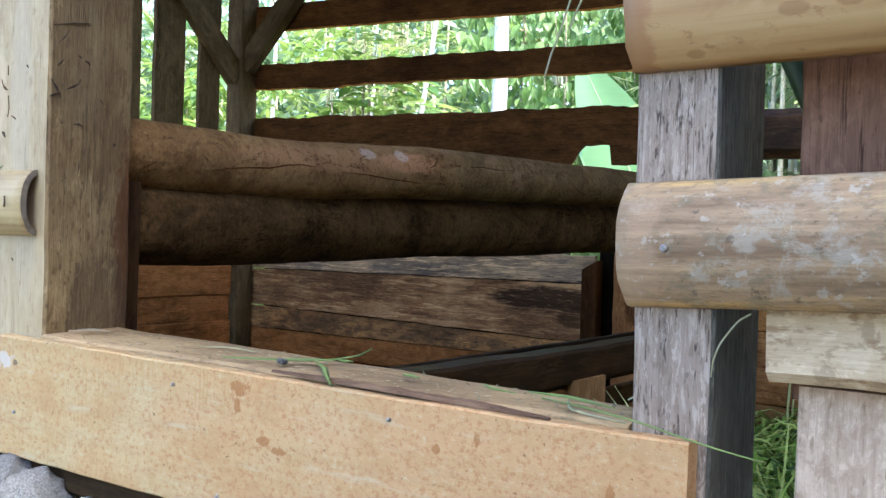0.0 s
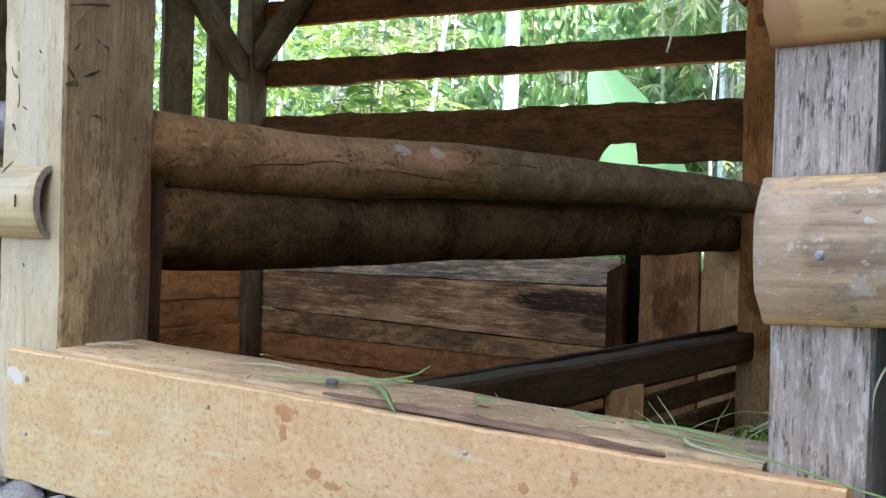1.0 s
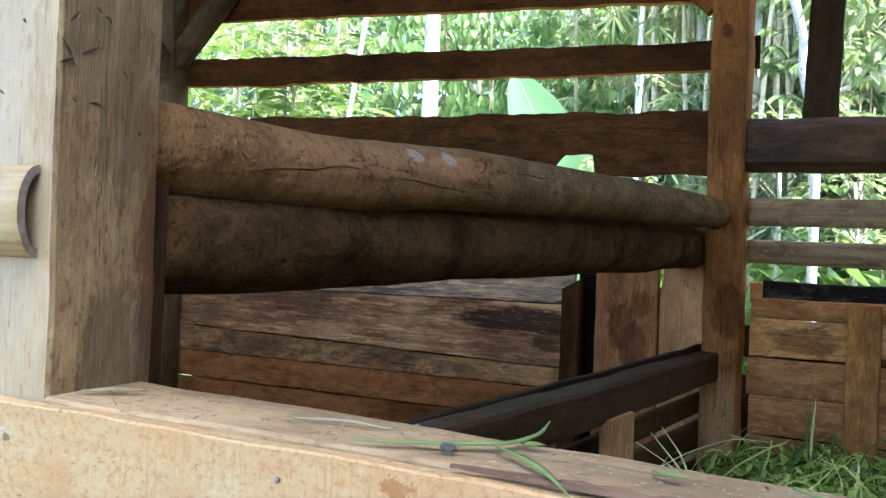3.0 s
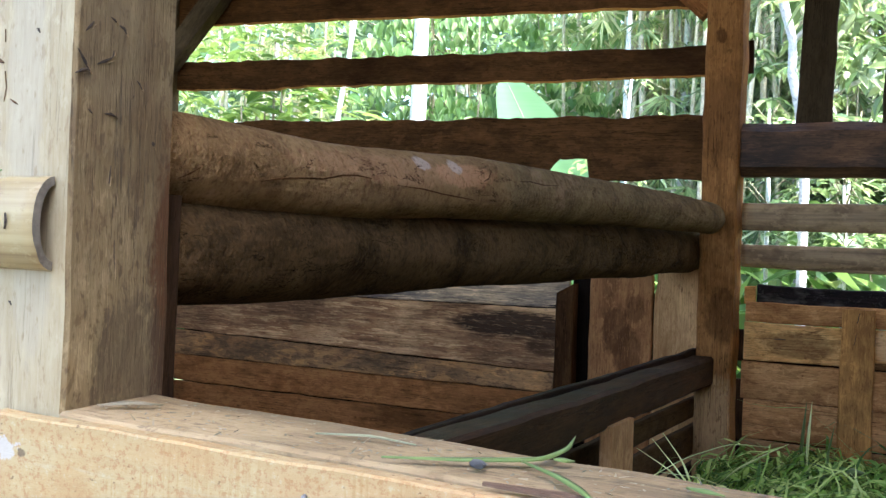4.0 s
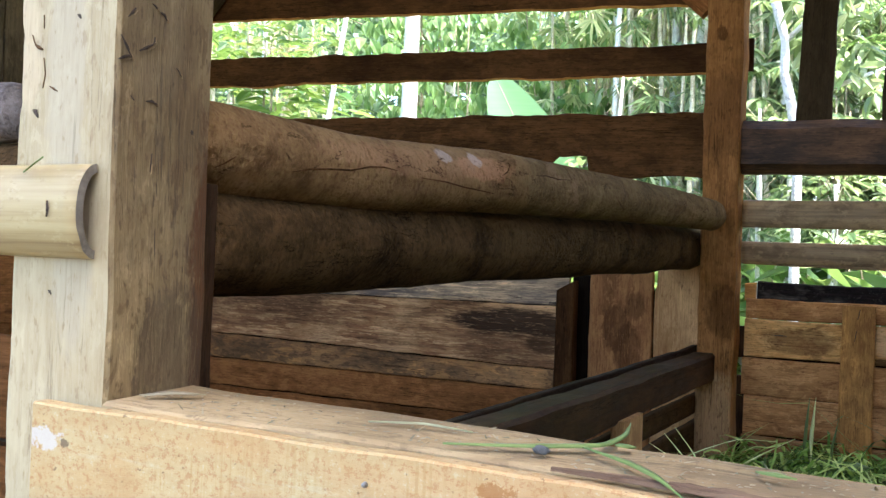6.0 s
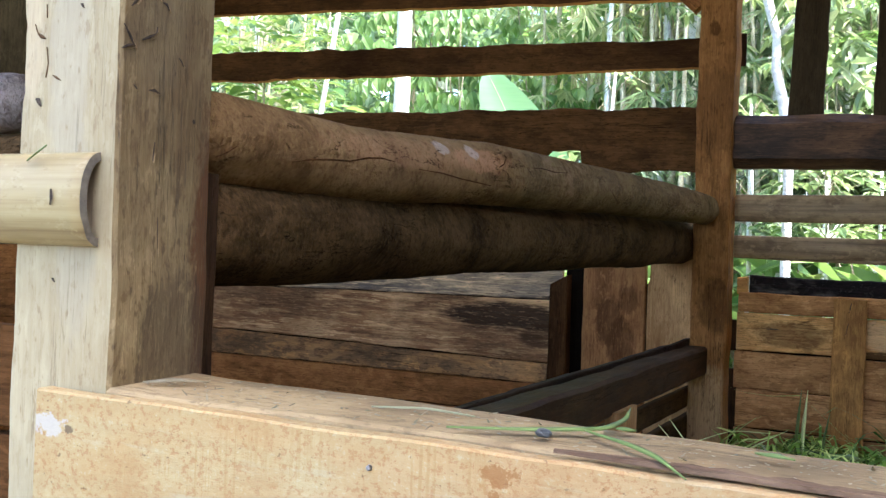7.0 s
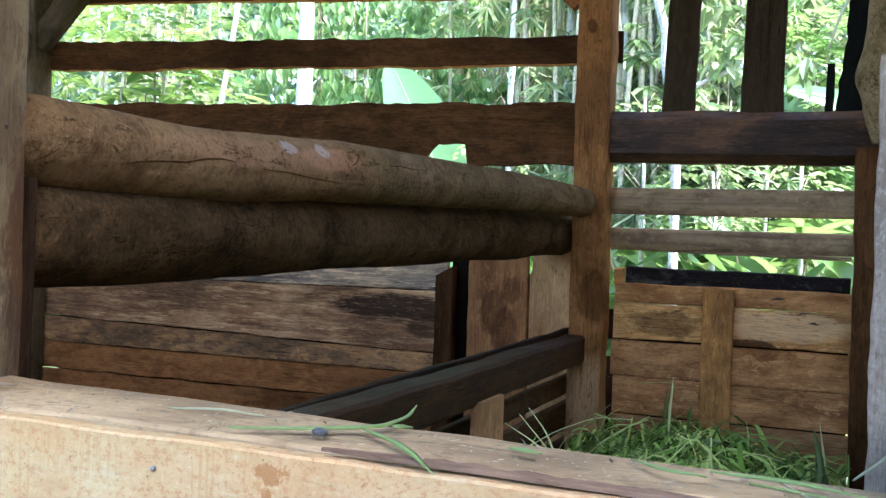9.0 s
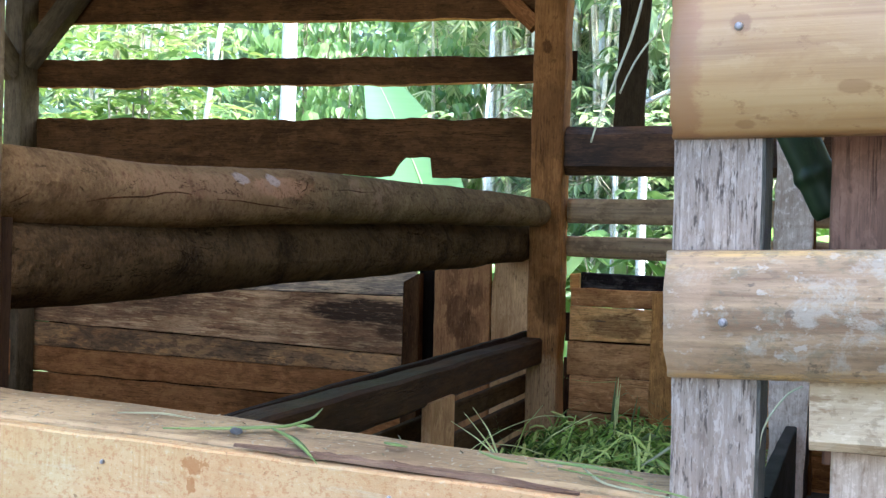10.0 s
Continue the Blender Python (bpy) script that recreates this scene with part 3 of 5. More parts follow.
def log(name, points, radii, mat, parent, seed=1, rough=0.06, sides=28, step=0.03, label="", knots=()):
    """A round pole through the given points, lumpy along its length. knots: (place along it, angle, height, size)."""
    pts = [Vector(p) for p in points]
    m = along(pts[0], pts[-1])
    inv = m.inverted()
    loc = [inv @ p for p in pts]
    length = loc[-1].x
    n = max(4, int(length / step))
    rings = []
    for i in range(n + 1):
        x = length * i / n
        j = max(k for k in range(len(loc) - 1) if loc[k].x <= x + 1e-6)
        f = (x - loc[j].x) / (loc[j + 1].x - loc[j].x)
        f = min(1, max(0, f))
        s = f * f * (3 - 2 * f)
        q0, q1, q2, q3 = loc[max(0, j - 1)], loc[j], loc[j + 1], loc[min(len(loc) - 1, j + 2)]
        w = q2.x - q1.x
        d1, d2 = (q2 - q0) / (q2.x - q0.x) * w, (q3 - q1) / (q3.x - q1.x) * w
        c = q1 * (2 * f ** 3 - 3 * f ** 2 + 1) + d1 * (f ** 3 - 2 * f ** 2 + f) + q2 * (3 * f ** 2 - 2 * f ** 3) + d2 * (f ** 3 - f ** 2)
        cy, cz = c.y, c.z
        r = radii[j] + (radii[j + 1] - radii[j]) * s
        edge = min(i, n - i)
        r *= (0.86 if edge == 0 else 0.97 if edge == 1 else 1.0)
        ring = []
        for q in range(sides):
            a = 2 * math.pi * q / sides
            d = 1 + rough * noise.noise(Vector((x * 4, 1.6 * math.cos(a), 1.6 * math.sin(a) + seed * 9))) + 0.35 * rough * noise.noise(Vector((x * 22, 5 * math.cos(a), 5 * math.sin(a) + seed * 5)))
            for kx, ka, kh, ks in knots:
                da = math.atan2(math.sin(a - ka), math.cos(a - ka))
                d += kh * math.exp(-((x - kx) / ks) ** 2 - (da * r / ks) ** 2)
            ring.append((x, cy + r * d * math.cos(a), cz + r * d * math.sin(a)))
        rings.append(ring)
    verts, faces = skin(rings)
    me = mesh_of(name, verts, faces, mat, True)
    return put(name, me, m, parent, label)


def split_bamboo(name, p0, p1, radius, mat, parent, out=(0, -1, 0), wall=0.009, half=88, nodes=(), seed=1, label="", flat=1.0, step=0.02):
    """Half a bamboo culm, bulging towards out, between the middles of its two cut ends (on the flat side)."""
    m = along(p0, p1, out)
    length = (Vector(p1) - Vector(p0)).length
    n = max(4, int(length / step))
    angles = [radians(-half + 2 * half * k / 16) for k in range(17)]
    rings = []
    for i in range(n + 1):
        x = length * i / n
        swell = sum(0.07 * math.exp(-((x - v) / 0.008) ** 2) - 0.03 * math.exp(-((x - v - 0.014) / 0.008) ** 2) for v in nodes)
        r = radius * (1 + swell + 0.02 * wob(x, seed, 5))
        ragged = 0.004 * wob(i, seed + 2, 0.9) if 0 < i < n else 0
        outer = [(x + (0.0025 * wob(k, seed + 4, 0.5) if i in (0, n) else 0), r * math.sin(a), flat * r * math.cos(a) + ragged * 0.1 - radius * flat * math.cos(radians(half))) for k, a in enumerate(angles)]
        inner = [(x, (r - wall) * math.sin(a), flat * r * math.cos(a) - wall * math.cos(a) - radius * flat * math.cos(radians(half))) for a in reversed(angles)]
        rings.append(outer + inner)
    verts, faces = skin(rings, caps=False)
    k = 34
    for base in (0, n * k):
        for j in range(16):
            f = (base + j, base + j + 1, base + k - 2 - j, base + k - 1 - j)
            faces.append(f if base else f[::-1])
    me = mesh_of(name, verts, faces, mat, True)
    me.materials.append(M_hollow)
    for i, p in enumerate(me.polygons):
        loc = i % 34
        if i >= n * 34 or 17 <= loc < 33:
            p.material_index = 1
            p.use_smooth = i < n * 34
    return put(name, me, m, parent, label)


def nail(at, out, parent, size=0.004):
    bm = bmesh.new()
    bmesh.ops.create_cone(bm, cap_ends=True, segments=10, radius1=size, radius2=size * 0.8, depth=0.004)
    bmesh.ops.bevel(bm, geom=[e for e in bm.edges], offset=size * 0.2, segments=1, affect="EDGES")
    m = Matrix.Translation(at) @ Vector(out).to_track_quat("Z", "Y").to_matrix().to_4x4()
    return part("nail", bm, M_nail, parent, "", m, True)


def blades(rng, spots, lengths, widths, droop, flat, segs=4):
    """Curved tapering blades: verts and faces. flat: how far they lie down (0 upright, 1 level)."""
    verts, faces = [], []
    for (x, y, z) in spots:
        L, W = rng.uniform(*lengths), rng.uniform(*widths)
        yaw = rng.uniform(0, 2 * math.pi)
        up = math.pi / 2 * (1 - min(1, max(0, rng.gauss(flat, 0.18))))
        turn = rng.uniform(-1.2, 1.2)
        bend = rng.uniform(0.3, 1.0) * droop
        p = Vector((x, y, z))
        base = len(verts)
        for i in range(segs + 1):
            f = i / segs
            d = Vector((math.cos(yaw) * math.cos(up), math.sin(yaw) * math.cos(up), math.sin(up)))
            s = Vector((-math.sin(yaw), math.cos(yaw), 0.35 * math.sin(turn * 3)))
            w = W * (1 - f) ** 0.7 * 0.5 + 0.0004
            verts += [tuple(p - s * w), tuple(p + s * w)]
            p = p + d * (L / segs)
            yaw += turn / segs
            up -= bend / segs
        for i in range(segs):
            a = base + 2 * i
            faces.append((a, a + 1, a + 3, a + 2))
    return verts, faces


def leaves(rng, spots, length, width, hang=0.5, fold=0.25):
    """Folded pointed leaves at spots (x, y, z); hang: how far they droop."""
    verts, faces = [], []
    for x, y, z in spots:
        L = length * rng.uniform(0.6, 1.25)
        W = width * rng.uniform(0.7, 1.25)
        yaw, pitch, roll = rng.uniform(0, 6.283), rng.gauss(-hang, 0.45), rng.gauss(0, 0.5)
        m = Euler((roll, -pitch, yaw)).to_matrix()
        b = len(verts)
        for u, v, w in ((0, 0, 0), (0.3, 0.5, fold), (0.3, -0.5, fold), (0.65, 0.42, fold * 0.8), (0.65, -0.42, fold * 0.8), (1, 0, -0.12), (0.45, 0, 0)):
            q = m @ Vector((u * L, v * W, w * W))
            verts.append((x + q.x, y + q.y, z + q.z))
        faces += [(b, b + 6, b + 1), (b, b + 2, b + 6), (b + 1, b + 6, b + 5, b + 3), (b + 6, b + 2, b + 4, b + 5)]
    return verts, faces


def one_leaf(verts, faces, base, d, up, L, W, fold=0.22):
    """Adds a folded pointed leaf from base along d, its upper face towards up."""
    d = d.normalized()
    s = d.cross(up).normalized()
    n = s.cross(d)
    b = len(verts)
    for u, v, w in ((0, 0, 0), (0.3, 0.5, fold), (0.3, -0.5, fold), (0.65, 0.42, fold * 0.6), (0.65, -0.42, fold * 0.6), (1, 0, -0.25), (0.45, 0, 0)):
        verts.append(tuple(base + d * (u * L) + s * (v * W) + n * (w * W)))
    faces += [(b, b + 6, b + 1), (b, b + 2, b + 6), (b + 1, b + 6, b + 5, b + 3), (b + 6, b + 2, b + 4, b + 5)]


def foliage(rng, count, centres, style, size, wide):
    """Leaves grown in groups, about count in all. sprig: in pairs along a drooping twig; fan: whorls of drooping leaves; spray: narrow leaves hanging spread from a tip; droop: oval leaves hanging along a twig."""
    verts, faces = [], []
    each = {"sprig": 9, "fan": 8, "spray": 8, "droop": 6}[style]
    Z = Vector((0, 0, 1))
    for _ in range(count // each):
        c = centres(rng)
        a, grow = rng.uniform(0, 6.283), rng.uniform(0.65, 1.3)
        d = Vector((math.cos(a), math.sin(a), 0))
        side = Vector((-d.y, d.x, 0))
        for k in range(each):
            L = size * grow * rng.uniform(0.75, 1.15)
            W = L * wide * rng.uniform(0.8, 1.2)
            if style == "sprig":
                f = k / (each - 1)
                at = c + (d * f + Z * (0.25 * f - 0.55 * f * f)) * size * grow * 2.6
                way = d * (0.55 + 0.6 * f) + side * (0.9 - 0.6 * f) * (1 if k % 2 else -1) + Z * rng.uniform(-0.45, 0.1)
                one_leaf(verts, faces, at, way, Z + side * rng.uniform(-0.5, 0.5), L * (1.0 - 0.35 * abs(f - 0.5)), W)
            elif style == "fan":
                b = a + 6.283 * k / each + rng.uniform(-0.25, 0.25)
                way = Vector((math.cos(b), math.sin(b), rng.uniform(-0.95, -0.25)))
                one_leaf(verts, faces, c + Z * rng.uniform(0, 0.02), way, Z, L, W)
            elif style == "spray":
                b = -1.0 + 2.0 * k / (each - 1) + rng.uniform(-0.15, 0.15)
                way = side * math.sin(b) - Z * (math.cos(b) * rng.uniform(0.3, 0.9)) + d * rng.uniform(0.1, 0.7)
                one_leaf(verts, faces, c, way, d + Z * 1.0, L, W, 0.1)
            else:
                at = c + d * (size * 0.55 * k) + Z * (-0.06 * size * k * k / 4)
                way = Vector((rng.uniform(-0.4, 0.7), rng.uniform(-0.9, 0.1), -0.8))
                one_leaf(verts, faces, at, way, Vector((rng.uniform(-0.4, 0.8), -0.7, 1.0)), L, W)
    return verts, faces


def tube(points, radii, sides=8):
    pts = [Vector(p) for p in points]
    rings = []
    for i, p in enumerate(pts):
        d = (pts[min(i + 1, len(pts) - 1)] - pts[max(i - 1, 0)]).normalized()
        a = d.cross(Vector((0.31, 0.9, 0.2))).normalized()
        b = d.cross(a)
        rings.append([tuple(p + radii[i] * (math.cos(6.2832 * k / sides) * a + math.sin(6.2832 * k / sides) * b)) for k in range(sides)])
    return skin(rings)


def join(*pieces):
    verts, faces = [], []
    for v, f in pieces:
        o = len(verts)
        verts += v
        faces += [tuple(i + o for i in g) for g in f]
    return verts, faces


# ---- ground, floor, roof ----
def ground_sheet():
    verts, faces = [], []
    xs = [-120, -60, -30, -18] + [-14 + 0.5 * i for i in range(49)] + [14, 20, 40, 80, 120]
    ys = [-60, -25, -10, -4] + [-2 + 0.5 * i for i in range(45)] + [24, 34, 60, 100, 140]
    for y in ys:
        for x in xs:
            back = max(0.0, y - 4.2)
            z = 0.02 * min(back, 6) ** 1.5 + 0.05 * noise.noise(Vector((x * 0.6, y * 0.6, 3))) + 0.02 * max(0, back - 6)
            verts.append((x, y, min(z, 12)))
    k = len(xs)
    for j in range(len(ys) - 1):
        for i in range(k - 1):
            faces.append((j * k + i, j * k + i + 1, (j + 1) * k + i + 1, (j + 1) * k + i))
    return tagged(put("ground", mesh_of("ground", verts, faces, M_ground, True), Matrix()), "leaf-strewn soil and weeds rising behind the shed", "ground", kind="structure")


def ground_z(x, y):
    back = max(0.0, y - 4.2)
    return min(12, 0.02 * min(back, 6) ** 1.5 + 0.05 * noise.noise(Vector((x * 0.6, y * 0.6, 3))) + 0.02 * max(0, back - 6))


ground_sheet()

floor = thing("floor", (-1.3, 2.2, 0.5), "plank floor of the shed covered with trodden litter", "floor", kind="structure")
for i in range(14):
    y = 1.02 + i * 0.178
    board("plank", (-3.7, y, 0.49), (1.4, y, 0.49), 0.172, 0.03, M_dung, floor, up=(0, 1, 0), seed=40 + i, wave=0.003, step=0.4)

# unseen yard slab, added dark to limit light bounced onto the front
yard_floor = thing("pavement", (0, -1.6, 0), "unseen dark earth added in front of the shed to cut bounced light", "pavement", kind="structure")
M_yard = earth("low_bounce_earth", (0.035, 0.028, 0.019), (0.055, 0.045, 0.031), (0.08, 0.066, 0.046), 1.6)


def yard_slab():
    nx, ny = 24, 18
    verts = [(-3.6 + 5.6 * i / nx, -4.0 + 4.6 * j / ny, 0.075 + 0.012 * noise.noise(Vector((i * 0.7, j * 0.7, 2)))) for j in range(ny + 1) for i in range(nx + 1)]
    faces = [(j * (nx + 1) + i, j * (nx + 1) + i + 1, (j + 1) * (nx + 1) + i + 1, (j + 1) * (nx + 1) + i) for j in range(ny) for i in range(nx)]
    return mesh_of("earth", verts, faces, M_yard, True)


put("earth", yard_slab(), Matrix(), yard_floor)
# roof is out of view, added to darken the interior
roof = thing("roof", (-1.2, 2.2, 2.9), "unseen low roof of corrugated sheets added to shade the shed", "roof", kind="structure")


def roof_sheet(x0, x1):
    rings = []
    for i in range(2):
        y = (0.45, 3.72)[i]
        z = (2.95, 3.0)[i]
        rings.append([(x0 + (x1 - x0) * k / 60, y, z + 0.012 * math.cos(k * math.pi / 2)) for k in range(61)])
    verts, faces = skin(rings, closed=False)
    n = len(verts)
    verts += [(a, b, c + 0.003) for a, b, c in verts]
    faces += [tuple(n + i for i in reversed(f)) for f in faces]
    return mesh_of("sheet", verts, faces, M_roof, True)


for i in range(6):
    put("sheet", roof_sheet(-4.4 + i * 1.05, -4.4 + i * 1.05 + 1.1), Matrix.Translation((0, 0, 0.004 * (i % 2))), roof)
for y, z in ((0.88, 2.94), (3.42, 2.97)):
    board("beam", (-4.3, y, z - 0.05), (1.8, y, z - 0.05), 0.09, 0.06, M_brown, roof, seed=int(y * 10), step=0.3)

# ---- back wall ----
wall = thing("wall_back", (-1.2, 3.46, 0), "open back wall of rough brown boards nailed to posts with wide gaps", "wall", kind="structure")
YB = 3.47


def span(x0, z0a, z0b, x1, z1a, z1b, name="board", y=YB, thick=0.022, mat=M_brown, seed=1, wave=0.006, low=None, high=None, label="", under=None):
    """A board on the back wall from x0 to x1, with its lower and upper edge at each end. under: lighter wood for its
    lower face, painting in bounced light.
    """
    ob = board(name, (x0, y, (z0a + z0b) / 2), (x1, y, (z1a + z1b) / 2), z0b - z0a, thick, mat, wall, seed=seed, wave=wave, low=low, high=high, step=0.012, width1=z1b - z1a, label=label, chamfer=0.004)
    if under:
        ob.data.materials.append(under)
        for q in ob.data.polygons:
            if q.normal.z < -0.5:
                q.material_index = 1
    return ob


def notch(a, b, h):
    return lambda x: h * min(1.0, (x - a) / 0.05, (b - x) / 0.012) ** 0.6 if a < x < b else 0.0


# tan undersides stand in for light bounced up from the ground
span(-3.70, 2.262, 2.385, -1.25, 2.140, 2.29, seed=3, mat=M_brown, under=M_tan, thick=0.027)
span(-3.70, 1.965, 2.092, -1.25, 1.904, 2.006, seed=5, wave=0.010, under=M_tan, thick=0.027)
span(-3.70, 1.60, 1.826, -1.25, 1.547, 1.770, seed=8, wave=0.012, mat=M_brown, low=notch(1.86, 2.03, 0.075))
for i, (za, zb, zc, zd, mat) in enumerate(((1.075, 1.186, 1.088, 1.198, M_peel_grey), (0.893, 1.071, 0.851, 1.084, M_peel_soot), (0.778, 0.889, 0.776, 0.846, M_peel), (0.658, 0.774, 0.658, 0.772, M_red), (0.5, 0.654, 0.5, 0.654, M_red))):
    span(-3.70, za, zb, -1.74, zc, zd, name="plank", y=3.49 + 0.008 * (i % 2), seed=20 + i, mat=mat, wave=0.004, high=(lambda x: -0.012 * max(0.0, wob(x, 4, 9))) if i == 0 else None)
# added behind the joints so the gaps look shaded
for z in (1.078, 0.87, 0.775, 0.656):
    board("filler", (-3.6, 3.52, z), (-1.72, 3.52, z), 0.05, 0.014, M_gap_shade, wall, seed=69, step=0.3)
UPX = (1, 0, 0)
batten = board("batten", (-1.734, 3.447, 0.5), (-1.734, 3.447, 1.162), 0.070, 0.05, M_brown, wall, up=UPX, seed=31, chamfer=0.004)
for v in batten.data.vertices:
    if v.co.x > 0.65:
        v.co.x += 0.55 * v.co.z
board("plank", (-1.551, 3.502, 0.5), (-1.549, 3.502, 1.28), 0.232, 0.024, M_scorch, wall, up=UPX, seed=32, width1=0.226, chamfer=0.004)
board("plank", (-1.344, 3.506, 0.5), (-1.344, 3.506, 1.28), 0.171, 0.024, M_dun, wall, up=UPX, seed=33, chamfer=0.004, step=0.02, low=lambda h: 0.010 * min(1.0, max(0.0, (h - 0.655) / 0.03)))
# first stands for the batten's shadow, second darkens the plank gap
board("filler", (-1.69, 3.53, 0.5), (-1.69, 3.53, 1.28), 0.10, 0.02, M_gap_shade, wall, up=UPX, seed=66)
board("filler", (-1.432, 3.53, 0.5), (-1.432, 3.53, 1.158), 0.04, 0.02, M_gap_shade, wall, up=UPX, seed=67)
board("post", (-1.192, 3.425, 0.0), (-1.192, 3.425, 2.75), 0.118, 0.11, M_midpost, wall, up=UPX, seed=34, wave=0.006, chamfer=0.006, label="squared brown post carrying the boards")
board("post", (-3.70, 3.42, 0.0), (-3.70, 3.42, 2.75), 0.11, 0.11, M_olive, wall, up=UPX, seed=35, wave=0.004, chamfer=0.006)
board("post", (-0.305, 3.41, 0.0), (-0.318, 3.41, 1.60), 0.085, 0.10, M_brown, wall, up=UPX, seed=36, wave=0.008, chamfer=0.008, label="dark rough post under the beam")
log("pole", [(-0.280, 3.27, 2.86), (-0.282, 3.26, 2.05), (-0.288, 3.25, 1.90), (-0.300, 3.25, 1.80), (-0.298, 3.25, 1.70), (-0.296, 3.26, 1.60)], [0.058, 0.057, 0.056, 0.068, 0.048, 0.028], M_gnarl, wall, seed=95, rough=0.12, sides=28, step=0.012, label="gnarled tan pole with a swollen foot on the beam")
board("post", (1.40, 3.41, 0.0), (1.40, 3.41, 2.75), 0.10, 0.10, M_brown, wall, up=UPX, seed=37)
board("brace", (-3.66, 3.41, 2.08), (-3.30, 3.41, 2.44), 0.10, 0.06, M_olive, wall, seed=38)
board("brace", (-1.26, 3.43, 2.11), (-1.50, 3.43, 2.34), 0.06, 0.04, M_red, wall, seed=39)
# the bay with the bamboo slats
board("beam", (-1.133, 3.44, 1.645), (1.5, 3.44, 1.62), 0.172, 0.10, M_beam, wall, seed=41, wave=0.010, chamfer=0.030, label="dark adzed beam with rounded edges")
split_bamboo("bamboo_slat", (-1.133, 3.47, 1.430), (1.45, 3.47, 1.42), 0.046, M_bamboo_slat, wall, nodes=(0.35, 0.83, 1.3), seed=42, flat=0.35)
split_bamboo("bamboo_slat", (-1.133, 3.47, 1.302), (1.45, 3.47, 1.29), 0.036, M_bamboo_slat, wall, nodes=(0.47, 0.95, 1.5), seed=43, flat=0.35)
span(-1.133, 1.262, 1.275, -0.36, 1.247, 1.262, y=3.478, thick=0.01, mat=M_bamboo_slat, seed=44, wave=0.002)
span(-1.08, 1.145, 1.207, -0.36, 1.135, 1.192, name="plank", y=3.49, mat=M_black, seed=45, label="sooty black plank")
span(-1.12, 1.14, 1.20, -1.085, 1.14, 1.20, name="plank", y=3.488, mat=M_tan, seed=46)
for i, (za, zb) in enumerate(((1.0825, 1.147), (0.955, 1.0795), (0.827, 0.951), (0.697, 0.8245), (0.50, 0.692))):
    span(-1.112 - 0.004 * (i % 3), za, zb, -0.352, za - 0.002, zb - 0.003, name="plank", y=3.475 + 0.008 * (i % 2), mat=(M_bay, M_bay_pale, M_bay, M_bay, M_dun)[i], seed=50 + i, wave=0.003)
# added black strips give the joints their shade
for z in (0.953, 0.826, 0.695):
    board("filler", (-1.10, 3.51, z), (-0.36, 3.51, z), 0.03, 0.016, M_gap_shade, wall, seed=68)
for i in range(-2, 6):
    span(-0.273, 0.50 + i * 0.117, 0.615 + i * 0.117, 1.45, 0.50 + i * 0.117, 0.615 + i * 0.117, name="plank", y=3.49, mat=M_red, seed=220 + i, wave=0.002)
board("batten", (-0.765, 3.445, 0.52), (-0.763, 3.445, 1.141), 0.098, 0.026, M_tan, wall, up=UPX, seed=57, chamfer=0.004)
for x0, x1, x2, x3, s in ((-0.984, -0.873, -0.975, -0.868, 60), (-0.720, -0.585, -0.735, -0.600, 61) ):
    board("upright", ((x0 + x1) / 2, 3.505, 1.56), ((x2 + x3) / 2 + 0.03, 3.505, 2.72), x1 - x0, 0.022, M_upright, wall, up=UPX, seed=s, wave=0.006, label="rough upright slab board")
board("upright", (-0.370, 3.505, 1.56), (-0.285, 3.505, 2.72), 0.12, 0.022, M_tarry, wall, up=UPX, seed=62, wave=0.016, step=0.02, label="charred upright slab with a ragged edge")
board("upright", (-0.443, 3.505, 1.56), (-0.440, 3.505, 1.886), 0.022, 0.018, M_tarry, wall, up=UPX, seed=63, wave=0.006, step=0.02, label="broken stub of a charred slab")

# ---- left end wall ----
wall_l = thing("wall_left", (-3.7, 2.4, 0), "end wall of upright planks with gaps", "wall", kind="structure")
UPY = (0, 1, 0)
for y, w, s in ((2.98, 0.17, 70), (3.22, 0.125, 71), (2.72, 0.192, 72), (2.52, 0.194, 73), (2.32, 0.193, 74), (2.12, 0.195, 75), (1.92, 0.192, 70), (1.72, 0.194, 72), (1.52, 0.193, 73), (1.32, 0.195, 74), (1.12, 0.193, 75), (0.95, 0.13, 71)):
    board("plank", (-3.72, y, 0.4), (-3.72, y, 2.75), w, 0.025, M_olive, wall_l, up=UPY, seed=s)
board("brace", (-3.69, 3.37, 2.02), (-3.69, 2.98, 2.42), 0.11, 0.05, M_olive, wall_l, seed=76)
for i, (za, zb) in enumerate(((1.08, 1.21), (0.95, 1.075), (0.81, 0.945), (0.66, 0.805), (0.5, 0.655))):
    board("plank", (-3.692 + 0.012 * (i % 2), 0.9, (za + zb) / 2), (-3.692 + 0.012 * (i % 2), 3.36, (za + zb) / 2), zb - za + 0.016, 0.010, M_red, wall_l, seed=77 + i)

# ---- unseen plain walls at the shed's end and the yard, added to block light ----
# out of view: shuts off light from the right of the shed
wall_r = thing("wall_right", (1.5, 2.2, 0), "unseen end wall of brown planks added to block light", "wall", kind="structure")
for i in range(12):
    board("plank", (1.5, 0.85, 0.12 + i * 0.225), (1.5, 3.5, 0.12 + i * 0.225), 0.22, 0.025, M_tan, wall_r, seed=140 + i, step=0.3)
# tall wall out of view, placed to darken faces turned to the right
yard = thing("wall_yard", (2.4, -1.5, 0), "unseen plank wall added to block light from the right of the yard", "wall", kind="structure")
